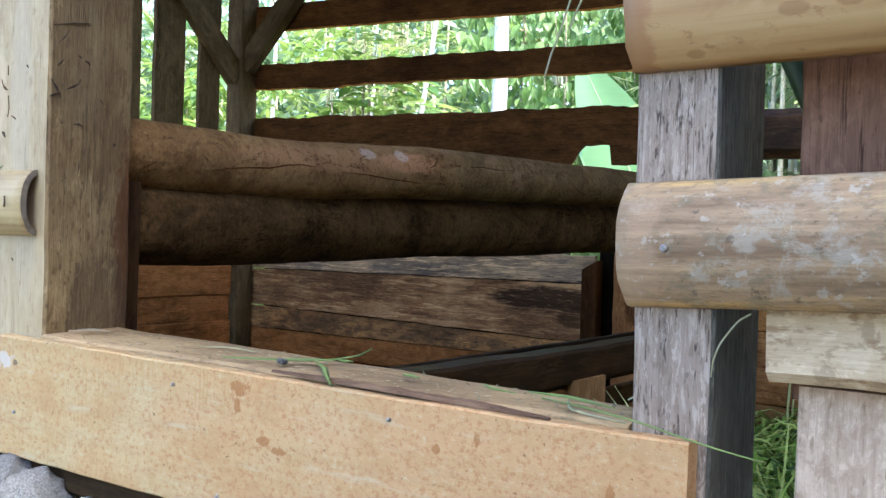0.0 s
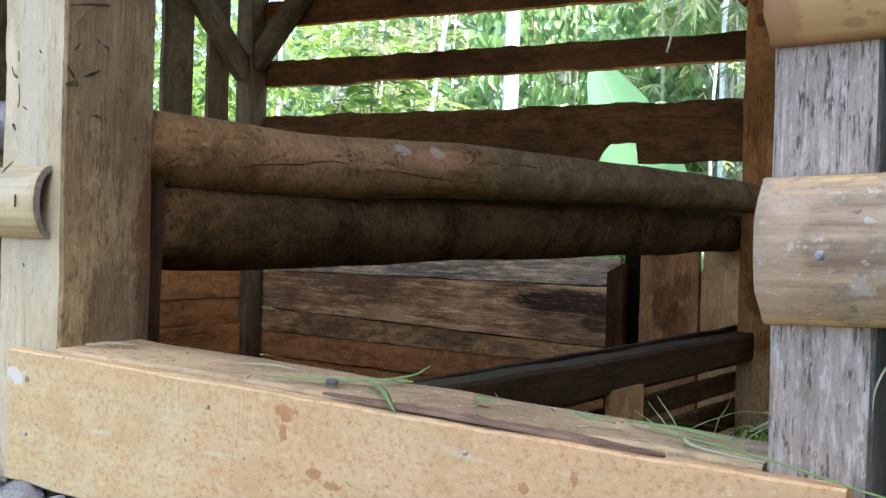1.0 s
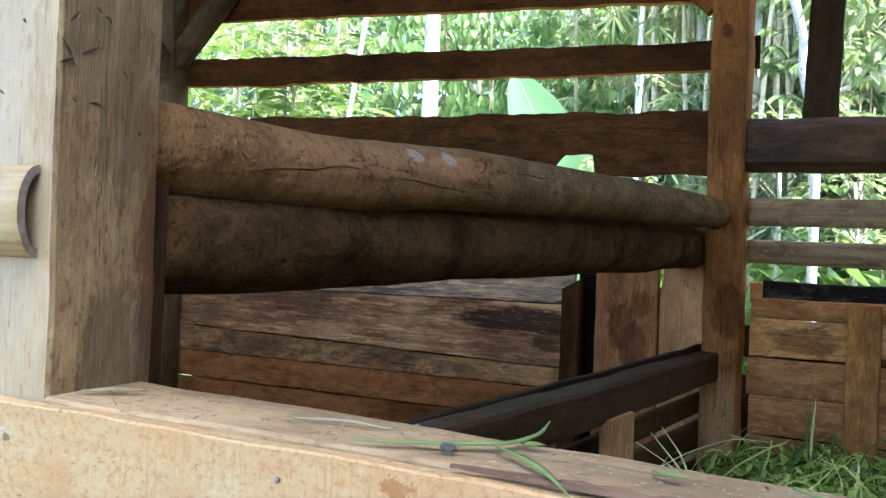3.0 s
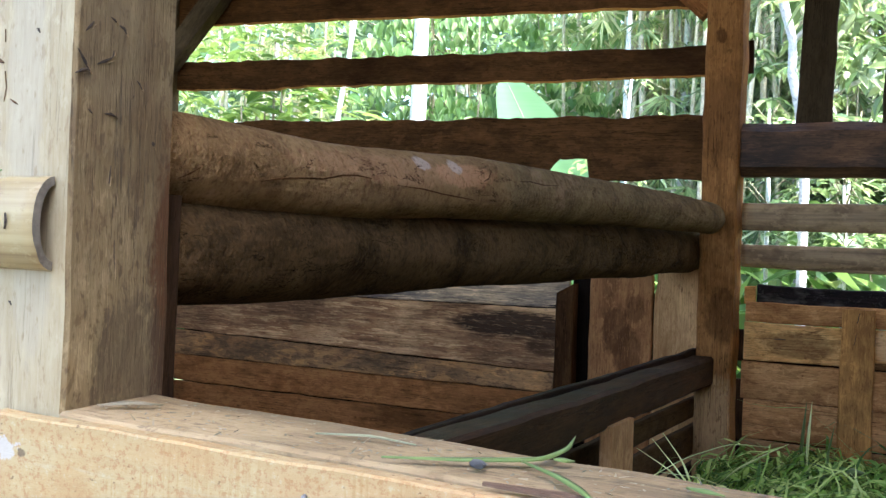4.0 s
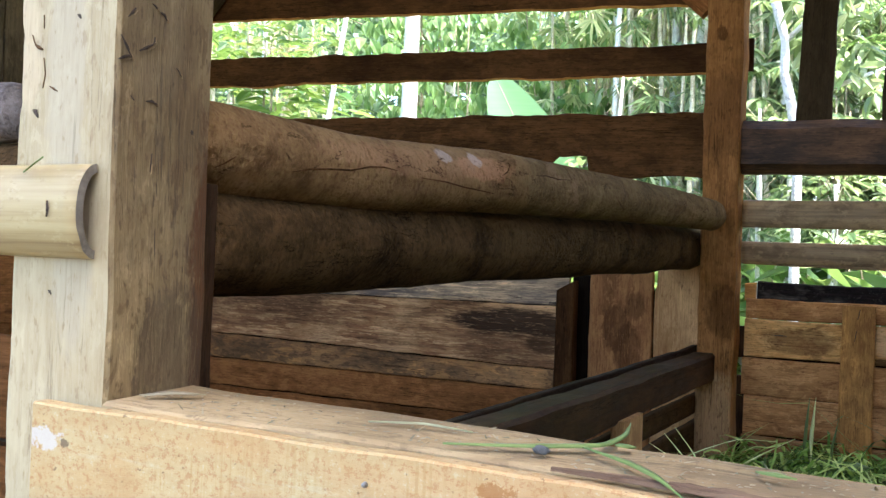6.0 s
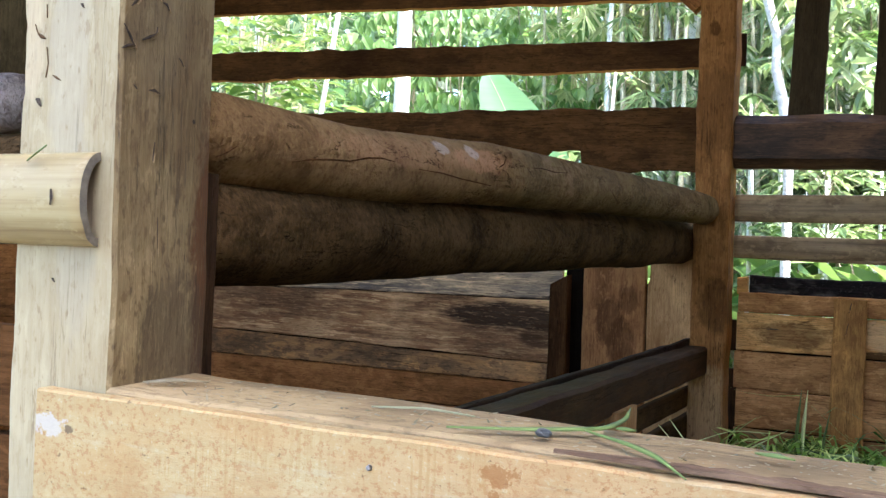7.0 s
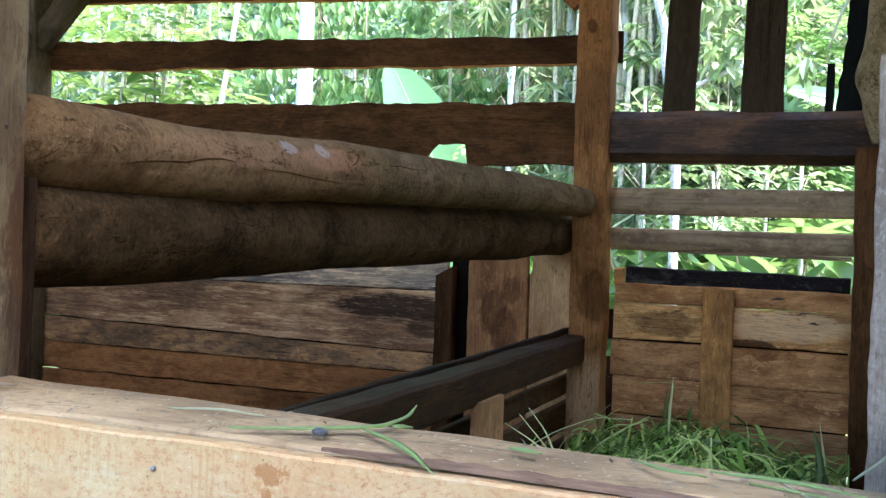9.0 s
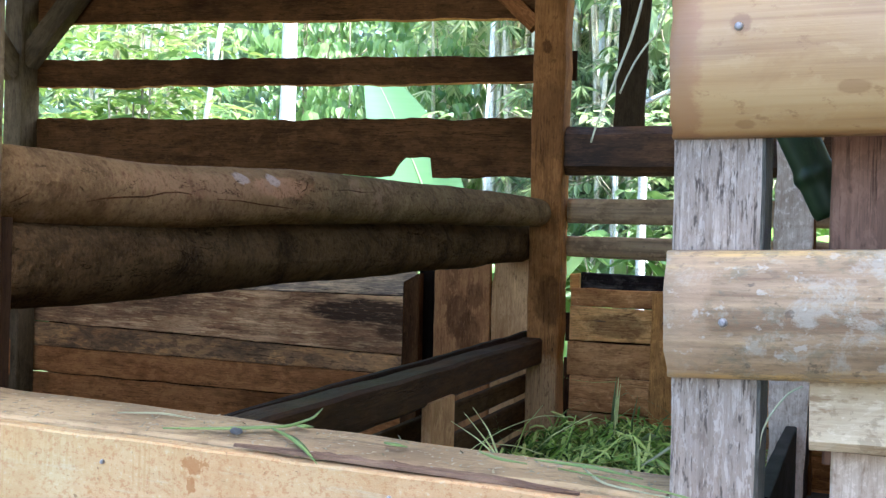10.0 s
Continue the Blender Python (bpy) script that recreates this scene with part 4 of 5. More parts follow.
for i in range(19):
    board("plank", (2.4, -4.0, 0.12 + i * 0.225), (1.9, 0.7, 0.12 + i * 0.225), 0.22, 0.025, M_brown, yard, seed=160 + i, step=0.4)

# ---- partition with logs, between the feeding alley and the pen ----
fence = thing("partition_fence", (-1.25, 2.2, 0.5), "feeding partition of two bark-covered logs above a dark low rail", "fence")
upper_log = log("log", [(-1.345, 0.93, 1.374), (-1.340, 1.12, 1.3725), (-1.325, 1.37, 1.3715), (-1.305, 1.55, 1.382), (-1.285, 1.73, 1.391), (-1.245, 2.5, 1.408), (-1.212, 3.362, 1.418)], [0.056, 0.057, 0.056, 0.056, 0.057, 0.054, 0.051], M_log, fence, seed=2, sides=56, step=0.012,
                knots=((0.795, 2.65, 0.20, 0.017), (0.775, 2.45, 0.10, 0.03), (0.825, 2.8, -0.07, 0.02), (0.10, 2.2, 0.05, 0.02), (0.14, 3.0, 0.07, 0.012), (1.46, 2.9, 0.07, 0.03), (1.9, 2.5, 0.08, 0.04), (2.15, 2.7, 0.10, 0.03)), label="brown log with rough reddish bark")
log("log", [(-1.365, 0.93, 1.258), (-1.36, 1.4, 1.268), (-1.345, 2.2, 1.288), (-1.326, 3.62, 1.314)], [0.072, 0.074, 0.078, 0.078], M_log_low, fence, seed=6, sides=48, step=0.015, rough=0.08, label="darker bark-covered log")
board("rail", (-1.205, 0.96, 0.935), (-1.228, 3.368, 0.918), 0.092, 0.075, M_rail, fence, seed=80, wave=0.004, chamfer=0.008, label="dark polished low rail")
board("slat", (-1.272, 1.0, 0.925), (-1.272, 3.45, 0.932), 0.094, 0.018, M_dark, fence, seed=81, wave=0.004)
for i, (za, zb) in enumerate(((0.852, 0.895), (0.764, 0.827), (0.64, 0.737), (0.50, 0.61))):
    board("slat", (-1.262, 1.0, (za + zb) / 2 + 0.006), (-1.262, 3.5, (za + zb) / 2 - 0.004), zb - za, 0.024, M_slat, fence, seed=82 + i, chamfer=0.004)
board("stake", (-1.182, 2.34, 0.5), (-1.182, 2.34, 0.892), 0.17, 0.03, M_dun, fence, up=UPY, seed=86, chamfer=0.004)
board("stud", (-1.318, 0.972, 0.5), (-1.318, 0.972, 1.325), 0.06, 0.026, M_dark, fence, up=UPX, seed=87)

fence2 = thing("partition_fence", (-0.31, 2.2, 0.5), "low dark partition boards along the feeding alley", "fence")
board("rail", (-0.310, 1.19, 0.888), (-0.288, 3.355, 0.735), 0.235, 0.022, M_tarry, fence2, seed=90, label="black tarred board")
board("slat", (-0.310, 1.21, 0.68), (-0.290, 3.355, 0.56), 0.09, 0.02, M_dark, fence2, seed=92)
board("post", (-0.312, 2.12, 0.5), (-0.305, 2.12, 1.645), 0.076, 0.03, M_pinkish, fence2, up=UPX, seed=94, wave=0.006, step=0.02, label="rough pale tan plank set upright")

# ---- front: posts, sill, bamboo rails ----
front = thing("front_fence", (-0.9, 0.85, 0), "shed front of sawn posts, pale sill board and split bamboo rails", "fence")
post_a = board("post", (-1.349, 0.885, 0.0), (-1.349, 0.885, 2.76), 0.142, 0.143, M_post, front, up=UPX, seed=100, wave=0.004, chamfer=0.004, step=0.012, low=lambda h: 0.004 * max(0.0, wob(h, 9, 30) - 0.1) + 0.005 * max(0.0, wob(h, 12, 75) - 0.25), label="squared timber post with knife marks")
post_a.data.materials.append(M_post_old_shade)
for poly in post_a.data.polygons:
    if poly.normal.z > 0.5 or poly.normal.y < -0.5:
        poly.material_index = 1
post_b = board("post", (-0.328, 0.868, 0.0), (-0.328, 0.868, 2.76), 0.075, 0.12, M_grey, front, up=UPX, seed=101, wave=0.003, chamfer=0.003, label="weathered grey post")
# right face takes the darker timber with shade in its colour
post_b.data.materials.append(M_grey_shade)
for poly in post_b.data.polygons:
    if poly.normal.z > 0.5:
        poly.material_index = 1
sill = board("sill_board", (-1.347, 0.7965, 1.0055), (-0.302, 0.7965, 1.0005), 0.174, 0.021, M_board, front, seed=102, wave=0.004, width1=0.166, label="pale yellow freshly sawn board")


def sill_beam():
    n = 40
    rings = []
    for i in range(n + 1):
        f = i / n
        x = -1.276 + f * (0.909)
        back = 0.948 - 0.062 * f + 0.006 * wob(x, 5, 7)
        top = 1.098 - 0.006 * f + 0.003 * wob(x, 6, 9)
        rings.append([(x, 0.8085, 0.93), (x, 0.8085, top - 0.006), (x, 0.814, top - 0.003), (x, back - 0.006, top), (x, back, top - 0.006), (x, back, 0.93)])
    verts, faces = skin(rings)
    faces = [f[::-1] for f in faces]
    put("sill_beam", mesh_of("sill_beam", verts, faces, M_sill), Matrix(), front, "rough dirty beam behind the sill board")


sill_beam()
# low boards added left of the post to keep light from the pen
for i, (za, zb) in enumerate(((1.02, 1.14), (0.88, 1.01), (0.72, 0.87), (0.5, 0.71))):
    board("low_plank", (-3.7, 0.90, (za + zb) / 2), (-1.425, 0.90, (za + zb) / 2), zb - za, 0.022, M_brown, front, seed=170 + i, step=0.1)
rail_l = split_bamboo("bamboo_rail", (-2.6, 0.811, 1.285), (-1.297, 0.811, 1.284), 0.048, M_bamboo, front, nodes=(0.4, 0.9), seed=110, flat=0.55, label="yellow split bamboo rail with a cut end")
rail_r = split_bamboo("bamboo_rail", (-0.368, 0.806, 1.249), (1.3, 0.806, 1.31), 0.055, M_bamboo_old, front, nodes=(0.9,), seed=111, flat=0.62, label="old split bamboo rail mottled with grey lichen")
rail_u = split_bamboo("bamboo_rail", (-0.368, 0.806, 1.466), (1.3, 0.806, 1.475), 0.066, M_bamboo_spot, front, nodes=(1.0,), seed=112, flat=0.5, label="yellow split bamboo rail with brown spots")
# purplish upper plank, its dark colour also carrying shade from the bamboo rail
board("plank", (-0.125, 0.874, 1.12), (-0.125, 0.874, 2.76), 0.23, 0.022, M_mauve, front, up=UPX, seed=113)
board("plank", (-0.12, 0.868, 0.2), (-0.12, 0.868, 1.133), 0.225, 0.022, M_pinkish, front, up=UPX, seed=114)
board("cleat", (-0.252, 0.842, 1.19), (0.4, 0.842, 1.20), 0.105, 0.036, M_pale, front, seed=115, chamfer=0.009, wave=0.006, step=0.015, label="short pale cleat")
for at, o, p in (((-0.318, 0.760, 1.247), (0, -1, 0), rail_r), ((-0.312, 0.762, 1.486), (0, -1, 0), rail_u)):
    nail(at, o, p)
for x, z in ((-0.957, 1.062), (-0.62, 1.063), (-1.30, 0.985)):
    nail((x, 0.785, z), (0, -1, 0), sill, 0.0028)
log("brace", [(-0.345, 1.0, 1.588), (-0.272, 1.0, 1.424), (-0.258, 1.0, 1.3925), (-0.254, 1.0, 1.3835), (-0.250, 1.0, 1.3745), (-0.236, 1.0, 1.343)], [0.020, 0.020, 0.0195, 0.0225, 0.0195, 0.019], M_bamboo_green, front, seed=120, rough=0.02, sides=18, step=0.004, label="dark green bamboo pole set aslant")

def stroke(points, width, out, mat, parent, name, thick=0.0008):
    """A shallow tapered mark along points, on a face whose outward direction is out."""
    pts = [Vector(q) for q in points]
    o = Vector(out)
    rings = []
    for i, q in enumerate(pts):
        d = (pts[min(i + 1, len(pts) - 1)] - pts[max(i - 1, 0)]).normalized()
        w = width * (0.5 if 0 < i < len(pts) - 1 else 0.18)
        sd = d.cross(o).normalized() * w
        rings.append([tuple(q - sd), tuple(q + o * thick), tuple(q + sd), tuple(q - o * 0.001)])
    v, f = skin(rings)
    return put(name, mesh_of(name, v, f, mat), Matrix(), parent)


XA = -1.2772
stroke([(-1.336, 0.7842, 1.293), (-1.3345, 0.7835, 1.285), (-1.336, 0.7842, 1.277)], 0.0045, (0, -1, 0), M_scar, rail_l, "nail_hole", 0.0015)
for line, w in ((((0.818, 1.540), (0.85, 1.548), (0.878, 1.553)), 0.005), (((0.827, 1.516), (0.838, 1.527), (0.845, 1.538)), 0.004), (((0.825, 1.482), (0.831, 1.488), (0.835, 1.493)), 0.008), (((0.858, 1.503), (0.863, 1.501), (0.867, 1.498)), 0.006), (((0.869, 1.497), (0.876, 1.495), (0.880, 1.490)), 0.008),
                (((0.816, 1.462), (0.825, 1.451), (0.832, 1.442)), 0.009), (((0.814, 1.437), (0.822, 1.441), (0.831, 1.444)), 0.008), (((0.842, 1.451), (0.852, 1.456), (0.861, 1.461)), 0.008), (((0.861, 1.461), (0.863, 1.465), (0.863, 1.469)), 0.005),
                (((0.897, 1.443), (0.901, 1.440), (0.905, 1.435)), 0.005), (((0.854, 1.401), (0.862, 1.402), (0.870, 1.400)), 0.007), (((0.865, 1.348), (0.864, 1.338), (0.863, 1.328)), 0.005), (((0.924, 1.380), (0.9245, 1.3775), (0.925, 1.375)), 0.012), (((0.832, 1.403), (0.835, 1.401), (0.837, 1.399)), 0.004),
                (((0.873, 1.270), (0.874, 1.25), (0.875, 1.228)), 0.004), (((0.874, 1.190), (0.874, 1.185), (0.874, 1.180)), 0.010)):
    stroke([(XA, y, z) for y, z in line], w * 0.45, (1, 0, 0), M_scar, post_a, "knife_mark")
    stroke([(XA, y + 0.3 * w, z - 0.3 * w) for y, z in line[1:]], w * 0.18, (1, 0, 0), M_sill, post_a, "raised_chip", 0.0012)


def bark_strip():
    """The dark bark left along the beam's front edge, ragged and of uneven width."""
    edge = []
    n = 60
    for i in range(n + 1):
        f = i / n
        x = -0.80 + 0.36 * f
        y, z = 0.7990 - 0.0005 * f, 1.0950 - 0.0078 * f
        ends = min(1.0, f / 0.3) * min(1.0, (1 - f) / 0.25)
        w = 0.0008 + 0.0048 * ends * (1 + 0.6 * wob(x, 31, 40) + 0.4 * wob(x, 33, 130))
        up = -0.0004 + 0.0012 * ends + 0.0006 * wob(x, 35, 60)
        edge.append([(x, y - 0.0035, z - 0.003), (x, y - 0.003 + 0.002 * wob(x, 36, 90), z + up), (x, y + 2 * w - 0.002, z + up + 0.0006), (x, y + 2 * w, z - 0.003)])
    v, f = skin(edge)
    put("bark_strip", mesh_of("bark_strip", v, [q[::-1] for q in f], M_strip), Matrix(), front)


bark_strip()

for line, w in ((((-1.396, 1.459), (-1.390, 1.4555), (-1.384, 1.453)), 0.010), (((-1.382, 1.444), (-1.379, 1.427), (-1.382, 1.412)), 0.004), (((-1.372, 1.414), (-1.366, 1.411), (-1.360, 1.408)), 0.006), (((-1.400, 1.469), (-1.397, 1.462), (-1.393, 1.456)), 0.005), (((-1.384, 1.489), (-1.3835, 1.482), (-1.383, 1.475)), 0.003)):
    stroke([(x, 0.8130, z) for x, z in line], 0.45 * w, (0, -1, 0), M_nick, post_a, "nick", 0.0006)
for x, z, w in ((-1.391, 1.386, 0.004), (-1.3325, 1.4835, 0.0022), (-1.36, 1.20, 0.002)):
    stroke([(x - w, 0.8128, z + w), (x, 0.8128, z + 0.5 * w), (x + w, 0.8128, z - w)], 1.6 * w, (0, -1, 0), M_scar, post_a, "knot")

stroke([(-1.815, 3.478, 1.095), (-1.79, 3.478, 1.0955), (-1.772, 3.478, 1.097)], 0.007, (0, -1, 0), M_scar, wall, "split", 0.001)


def on_log(ob, line):
    """Points (y, z) moved along x to the log's outer face."""
    w = WORLD_OF[ob]
    tree_of = BVHTree.FromPolygons([w @ v.co for v in ob.data.vertices], [tuple(q.vertices) for q in ob.data.polygons])
    return [tree_of.ray_cast(Vector((0, y, z)), Vector((-1, 0, 0)))[0] for y, z in line]


for line, w in ((((1.125, 1.353), (1.16, 1.360), (1.20, 1.364), (1.25, 1.367), (1.295, 1.376), (1.33, 1.379), (1.365, 1.377)), 0.005), (((1.43, 1.372), (1.50, 1.372), (1.56, 1.368), (1.62, 1.366), (1.66, 1.364)), 0.005),
                (((0.985, 1.345), (1.0, 1.352), (1.015, 1.361)), 0.004), (((1.69, 1.432), (1.70, 1.418), (1.693, 1.405), (1.678, 1.398)), 0.005), (((1.82, 1.410), (1.87, 1.414), (1.93, 1.412), (2.0, 1.417)), 0.004), (((2.25, 1.40), (2.30, 1.385), (2.34, 1.375)), 0.006)):
    stroke(on_log(upper_log, line), 0.6 * w, (0.95, 0, 0.3), M_brown, upper_log, "bark_crack", 0.0012)

for x, z, h in ((-0.762, 1.114, 0.016), (-0.770, 1.046, 0.018)):
    stroke([(x + 0.004, 3.4335, z + h), (x, 3.4335, z), (x - 0.004, 3.4335, z - h)], 0.016, (0, -1, 0), M_scar, wall, "knot_hole", 0.002)
for line, w in ((((-1.02, 1.030), (-1.0, 1.031), (-0.98, 1.030)), 0.004), (((-0.48, 1.042), (-0.465, 1.045), (-0.45, 1.040)), 0.006), (((-0.60, 1.115), (-0.575, 1.118), (-0.555, 1.117)), 0.008), (((-0.52, 1.068), (-0.50, 1.075), (-0.485, 1.074)), 0.005)):
    stroke([(x, 3.4605, z) for x, z in line], w, (0, -1, 0), M_scar, wall, "nick", 0.002)
# dark boards added behind the slit to keep daylight out
board("filler", (-1.118, 3.515, 0.5), (-1.118, 3.515, 0.885), 0.05, 0.02, M_dark, wall, up=UPX, seed=64)
board("filler", (-1.118, 3.515, 0.947), (-1.118, 3.515, 1.052), 0.05, 0.02, M_dark, wall, up=UPX, seed=65)
board("hook", (-1.128, 3.50, 1.914), (-1.128, 3.50, 2.024), 0.018, 0.012, M_dark, wall, up=UPX, seed=63, label="small black iron bracket")
# logs of the neighbouring pen, ending beside the post
log("log", [(-1.63, 1.0, 1.424), (-2.3, 1.04, 1.43), (-3.66, 1.08, 1.44)], [0.043, 0.047, 0.05], M_log_grey, front, seed=12, label="pale grey log with a cut end")
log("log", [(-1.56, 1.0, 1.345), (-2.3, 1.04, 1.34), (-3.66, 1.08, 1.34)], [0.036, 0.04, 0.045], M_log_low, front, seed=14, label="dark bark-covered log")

# ---- rubble footing under the sill ----
footing = thing("footing", (-1.2, 0.85, 0), "rough grey rubble footing below the sill board", "footing", kind="structure")


def rock_mesh(seed):
    bm = bmesh.new()
    bmesh.ops.create_icosphere(bm, subdivisions=4, radius=1)
    for v in bm.verts:
        d = v.co.copy()
        facet = noise.voronoi(d * 1.1 + Vector((seed * 3.7, seed * 1.3, 0)))[0][0]
        crumb = noise.fractal(d * 5 + Vector((seed * 2, 0, 0)), 0.7, 2.1, 5)
        v.co = d * (1.05 - 0.22 * facet + 0.11 * crumb + 0.10 * noise.noise(d * 2.3 + Vector((0, seed * 5, 0))))
    me = bpy.data.meshes.new("stone")
    bm.to_mesh(me)
    bm.free()
    me.materials.append(M_stone)
    return me


board("core", (-2.6, 0.88, 0.42), (1.0, 0.88, 0.42), 0.84, 0.13, M_stone, footing, seed=130, step=0.2)
rng = random.Random(4)
rock_kinds = [rock_mesh(i) for i in range(5)]
for i in range(150):
    x = rng.uniform(-2.3, -0.2)
    row = i % 5
    s = rng.uniform(0.05, 0.085)
    z = 0.855 - row * 0.11 + rng.uniform(-0.03, 0.015)
    m = Matrix.LocRotScale((x, 0.80 - 0.012 * row, z), Euler([rng.uniform(0, 6) for _ in "abc"]), (s * 1.2, s * 0.8, s * 0.7))
    put("stone", rock_kinds[i % 5], m, footing)

for i, (x, z, s) in enumerate(((-1.40, 0.852, 0.075), (-1.31, 0.850, 0.07), (-1.22, 0.838, 0.072), (-1.13, 0.832, 0.066), (-1.47, 0.80, 0.08), (-1.35, 0.77, 0.08), (-1.25, 0.765, 0.07), (-1.05, 0.80, 0.07), (-0.96, 0.79, 0.07))):
    m = Matrix.LocRotScale((x, 0.775, z + 0.012), Euler((i * 1.3, i * 2.1, i * 0.7)), (s, s * 0.75, s * 0.85))
    put("stone", rock_kinds[i % 5], m, footing)
board("lower_strip", (-1.36, 0.812, 0.902), (-0.42, 0.812, 0.902), 0.034, 0.03, M_upright, front, seed=131, wave=0.006, label="rough dark strip under the sill board")

# ---- cut grass in the alley ----
def hay_height(x, y):
    h = 0.545 + 0.085 * math.exp(-((x + 0.82) / 0.26) ** 2 - ((y - 3.12) / 0.38) ** 2) + 0.10 * math.exp(-((x + 0.72) / 0.3) ** 2 - ((y - 2.4) / 0.5) ** 2)
    return h + 0.05 * noise.noise(Vector((x * 6, y * 6, 1))) + 0.025 * noise.noise(Vector((x * 19, y * 19, 4)))


def hay():
    """Cut blades and stems lying tangled on the heap, each following its surface in a low arch."""
    rng = random.Random(8)
    verts, faces = [], []
    for i in range(6500):
        x, y = rng.uniform(-1.16, -0.37), rng.uniform(1.5, 3.36)
        kind = rng.random()
        if kind < 0.02:
            L, W, arch = rng.uniform(0.34, 0.55), rng.uniform(0.004, 0.006), rng.uniform(0.03, 0.09)
        elif kind < 0.32:
            L, W, arch = rng.uniform(0.12, 0.34), rng.uniform(0.003, 0.005), rng.uniform(0.0, 0.045)
        elif kind < 0.95:
            L, W, arch = rng.uniform(0.09, 0.26), rng.uniform(0.007, 0.015), rng.uniform(0.0, 0.055)
        else:
            L, W, arch = rng.uniform(0.04, 0.08), rng.uniform(0.018, 0.030), rng.uniform(0.0, 0.02)
        yaw, turn, tilt, lift = rng.uniform(0, 6.283), rng.gauss(0, 0.7), rng.uniform(-0.5, 0.5), rng.uniform(-0.035, 0.05)
        rise = max(0.0, rng.gauss(-0.02, 0.22))
        base, n = len(verts), 6
        for k in range(n + 1):
            f = k / n
            z = hay_height(x, y) + lift + arch * math.sin(math.pi * f) + rise * L * f
            w = 0.5 * W * min(1.0, 0.4 + 3 * f) * min(1.0, 0.12 + 2.0 * (1 - f))
            sx, sy, sz = -math.sin(yaw) * math.cos(tilt), math.cos(yaw) * math.cos(tilt), math.sin(tilt)
            verts += [(x - sx * w, y - sy * w, z - sz * w), (x + sx * w, y + sy * w, z + sz * w)]
            x, y = min(-0.36, max(-1.18, x + math.cos(yaw) * L / n)), min(3.39, y + math.sin(yaw) * L / n)
            yaw += turn / n
        for k in range(n):
            a = base + 2 * k
            faces.append((a, a + 1, a + 3, a + 2))
    return verts, faces


v, f = hay()
tagged(put("cut_grass", mesh_of("cut_grass", v, f, M_grass), Matrix()), "heap of freshly cut green grass on the alley floor", "grass", kind="stuff")


def hay_mound():
    verts, faces = [], []
    nx, ny = 30, 50
    for j in range(ny + 1):
        for i in range(nx + 1):
            x, y = -1.18 + 0.84 * i / nx, 1.1 + 2.3 * j / ny
            verts.append((x, y, hay_height(x, y) - 0.02))
    for j in range(ny):
        for i in range(nx):
            a = j * (nx + 1) + i
            faces.append((a, a + 1, a + nx + 2, a + nx + 1))
    return verts, faces


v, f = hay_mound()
tagged(put("grass_litter", mesh_of("grass_litter", v, f, M_mat_shade, True), Matrix()), "matted cut grass, darkened to stand for shade between the loose blades", "grass", kind="stuff")

def blade_line(points, width, mat, name="grass_blade", label="single green grass blade lying on the sill"):
    """One long blade through points, creased along its middle."""
    pts = [Vector(q) for q in points]
    fine = []
    for i in range(len(pts) - 1):
        for k in range(4):
            fine.append(pts[i].lerp(pts[i + 1], k / 4))
    fine.append(pts[-1])
    smooth = [fine[0]] + [(fine[i - 1] + fine[i] * 2 + fine[i + 1]) / 4 for i in range(1, len(fine) - 1)] + [fine[-1]]
    rings = []
    for i, q in enumerate(smooth):
        d = (smooth[min(i + 1, len(smooth) - 1)] - smooth[max(i - 1, 0)]).normalized()
        sd = d.cross(Vector((0, -0.3, 1))).normalized()
        u = i / (len(smooth) - 1)
        w = width * 0.5 * min(1, 0.35 + 2 * u) * min(1, 0.1 + 2.2 * (1 - u))
        up = sd.cross(d).normalized() * max(0.0012, 0.3 * w)
        rings.append([tuple(q - sd * w), tuple(q + up), tuple(q + sd * w), tuple(q - 0.5 * up)])
    v, f = skin(rings)
    return tagged(put(name, mesh_of(name, v, f, mat, True), Matrix()), label, "grass", "loose grass blades")


blade_line([(-0.90, 0.812, 1.0985), (-0.84, 0.842, 1.099), (-0.785, 0.878, 1.100), (-0.780, 0.925, 1.102), (-0.784, 0.955, 1.108)], 0.0095, M_blade)
blade_line([(-0.775, 0.880, 1.101), (-0.768, 0.889, 1.100), (-0.762, 0.895, 1.0985)], 0.012, M_blade)
blade_line([(-0.800, 0.868, 1.099), (-0.75, 0.830, 1.099), (-0.72, 0.799, 1.098), (-0.695, 0.781, 1.088)], 0.007, M_blade)
blade_line([(-0.47, 0.835, 1.097), (-0.41, 0.815, 1.097), (-0.35, 0.797, 1.094), (-0.29, 0.790, 1.084), (-0.24, 0.79, 1.077)], 0.003, M_blade)
blade_line([(-0.50, 0.86, 1.097), (-0.44, 0.845, 1.100), (-0.39, 0.83, 1.097)], 0.007, M_blade)
blade_line([(-0.45, 0.85, 1.097), (-0.42, 0.80, 1.096), (-0.36, 0.79, 1.093)], 0.004, M_straw)
blade_line([(-0.257, 0.800, 1.195), (-0.267, 0.800, 1.189), (-0.275, 0.800, 1.179), (-0.283, 0.800, 1.167), (-0.288, 0.800, 1.153), (-0.289, 0.800, 1.140)], 0.0028, M_straw, label="thin dry stem hanging beside the grey post")
blade_line([(-0.56, 0.87, 1.097), (-0.53, 0.84, 1.099), (-0.50, 0.835, 1.098)], 0.006, M_blade)
blade_line([(-0.66, 0.86, 1.098), (-0.645, 0.85, 1.100), (-0.63, 0.85, 1.098)], 0.008, M_blade)
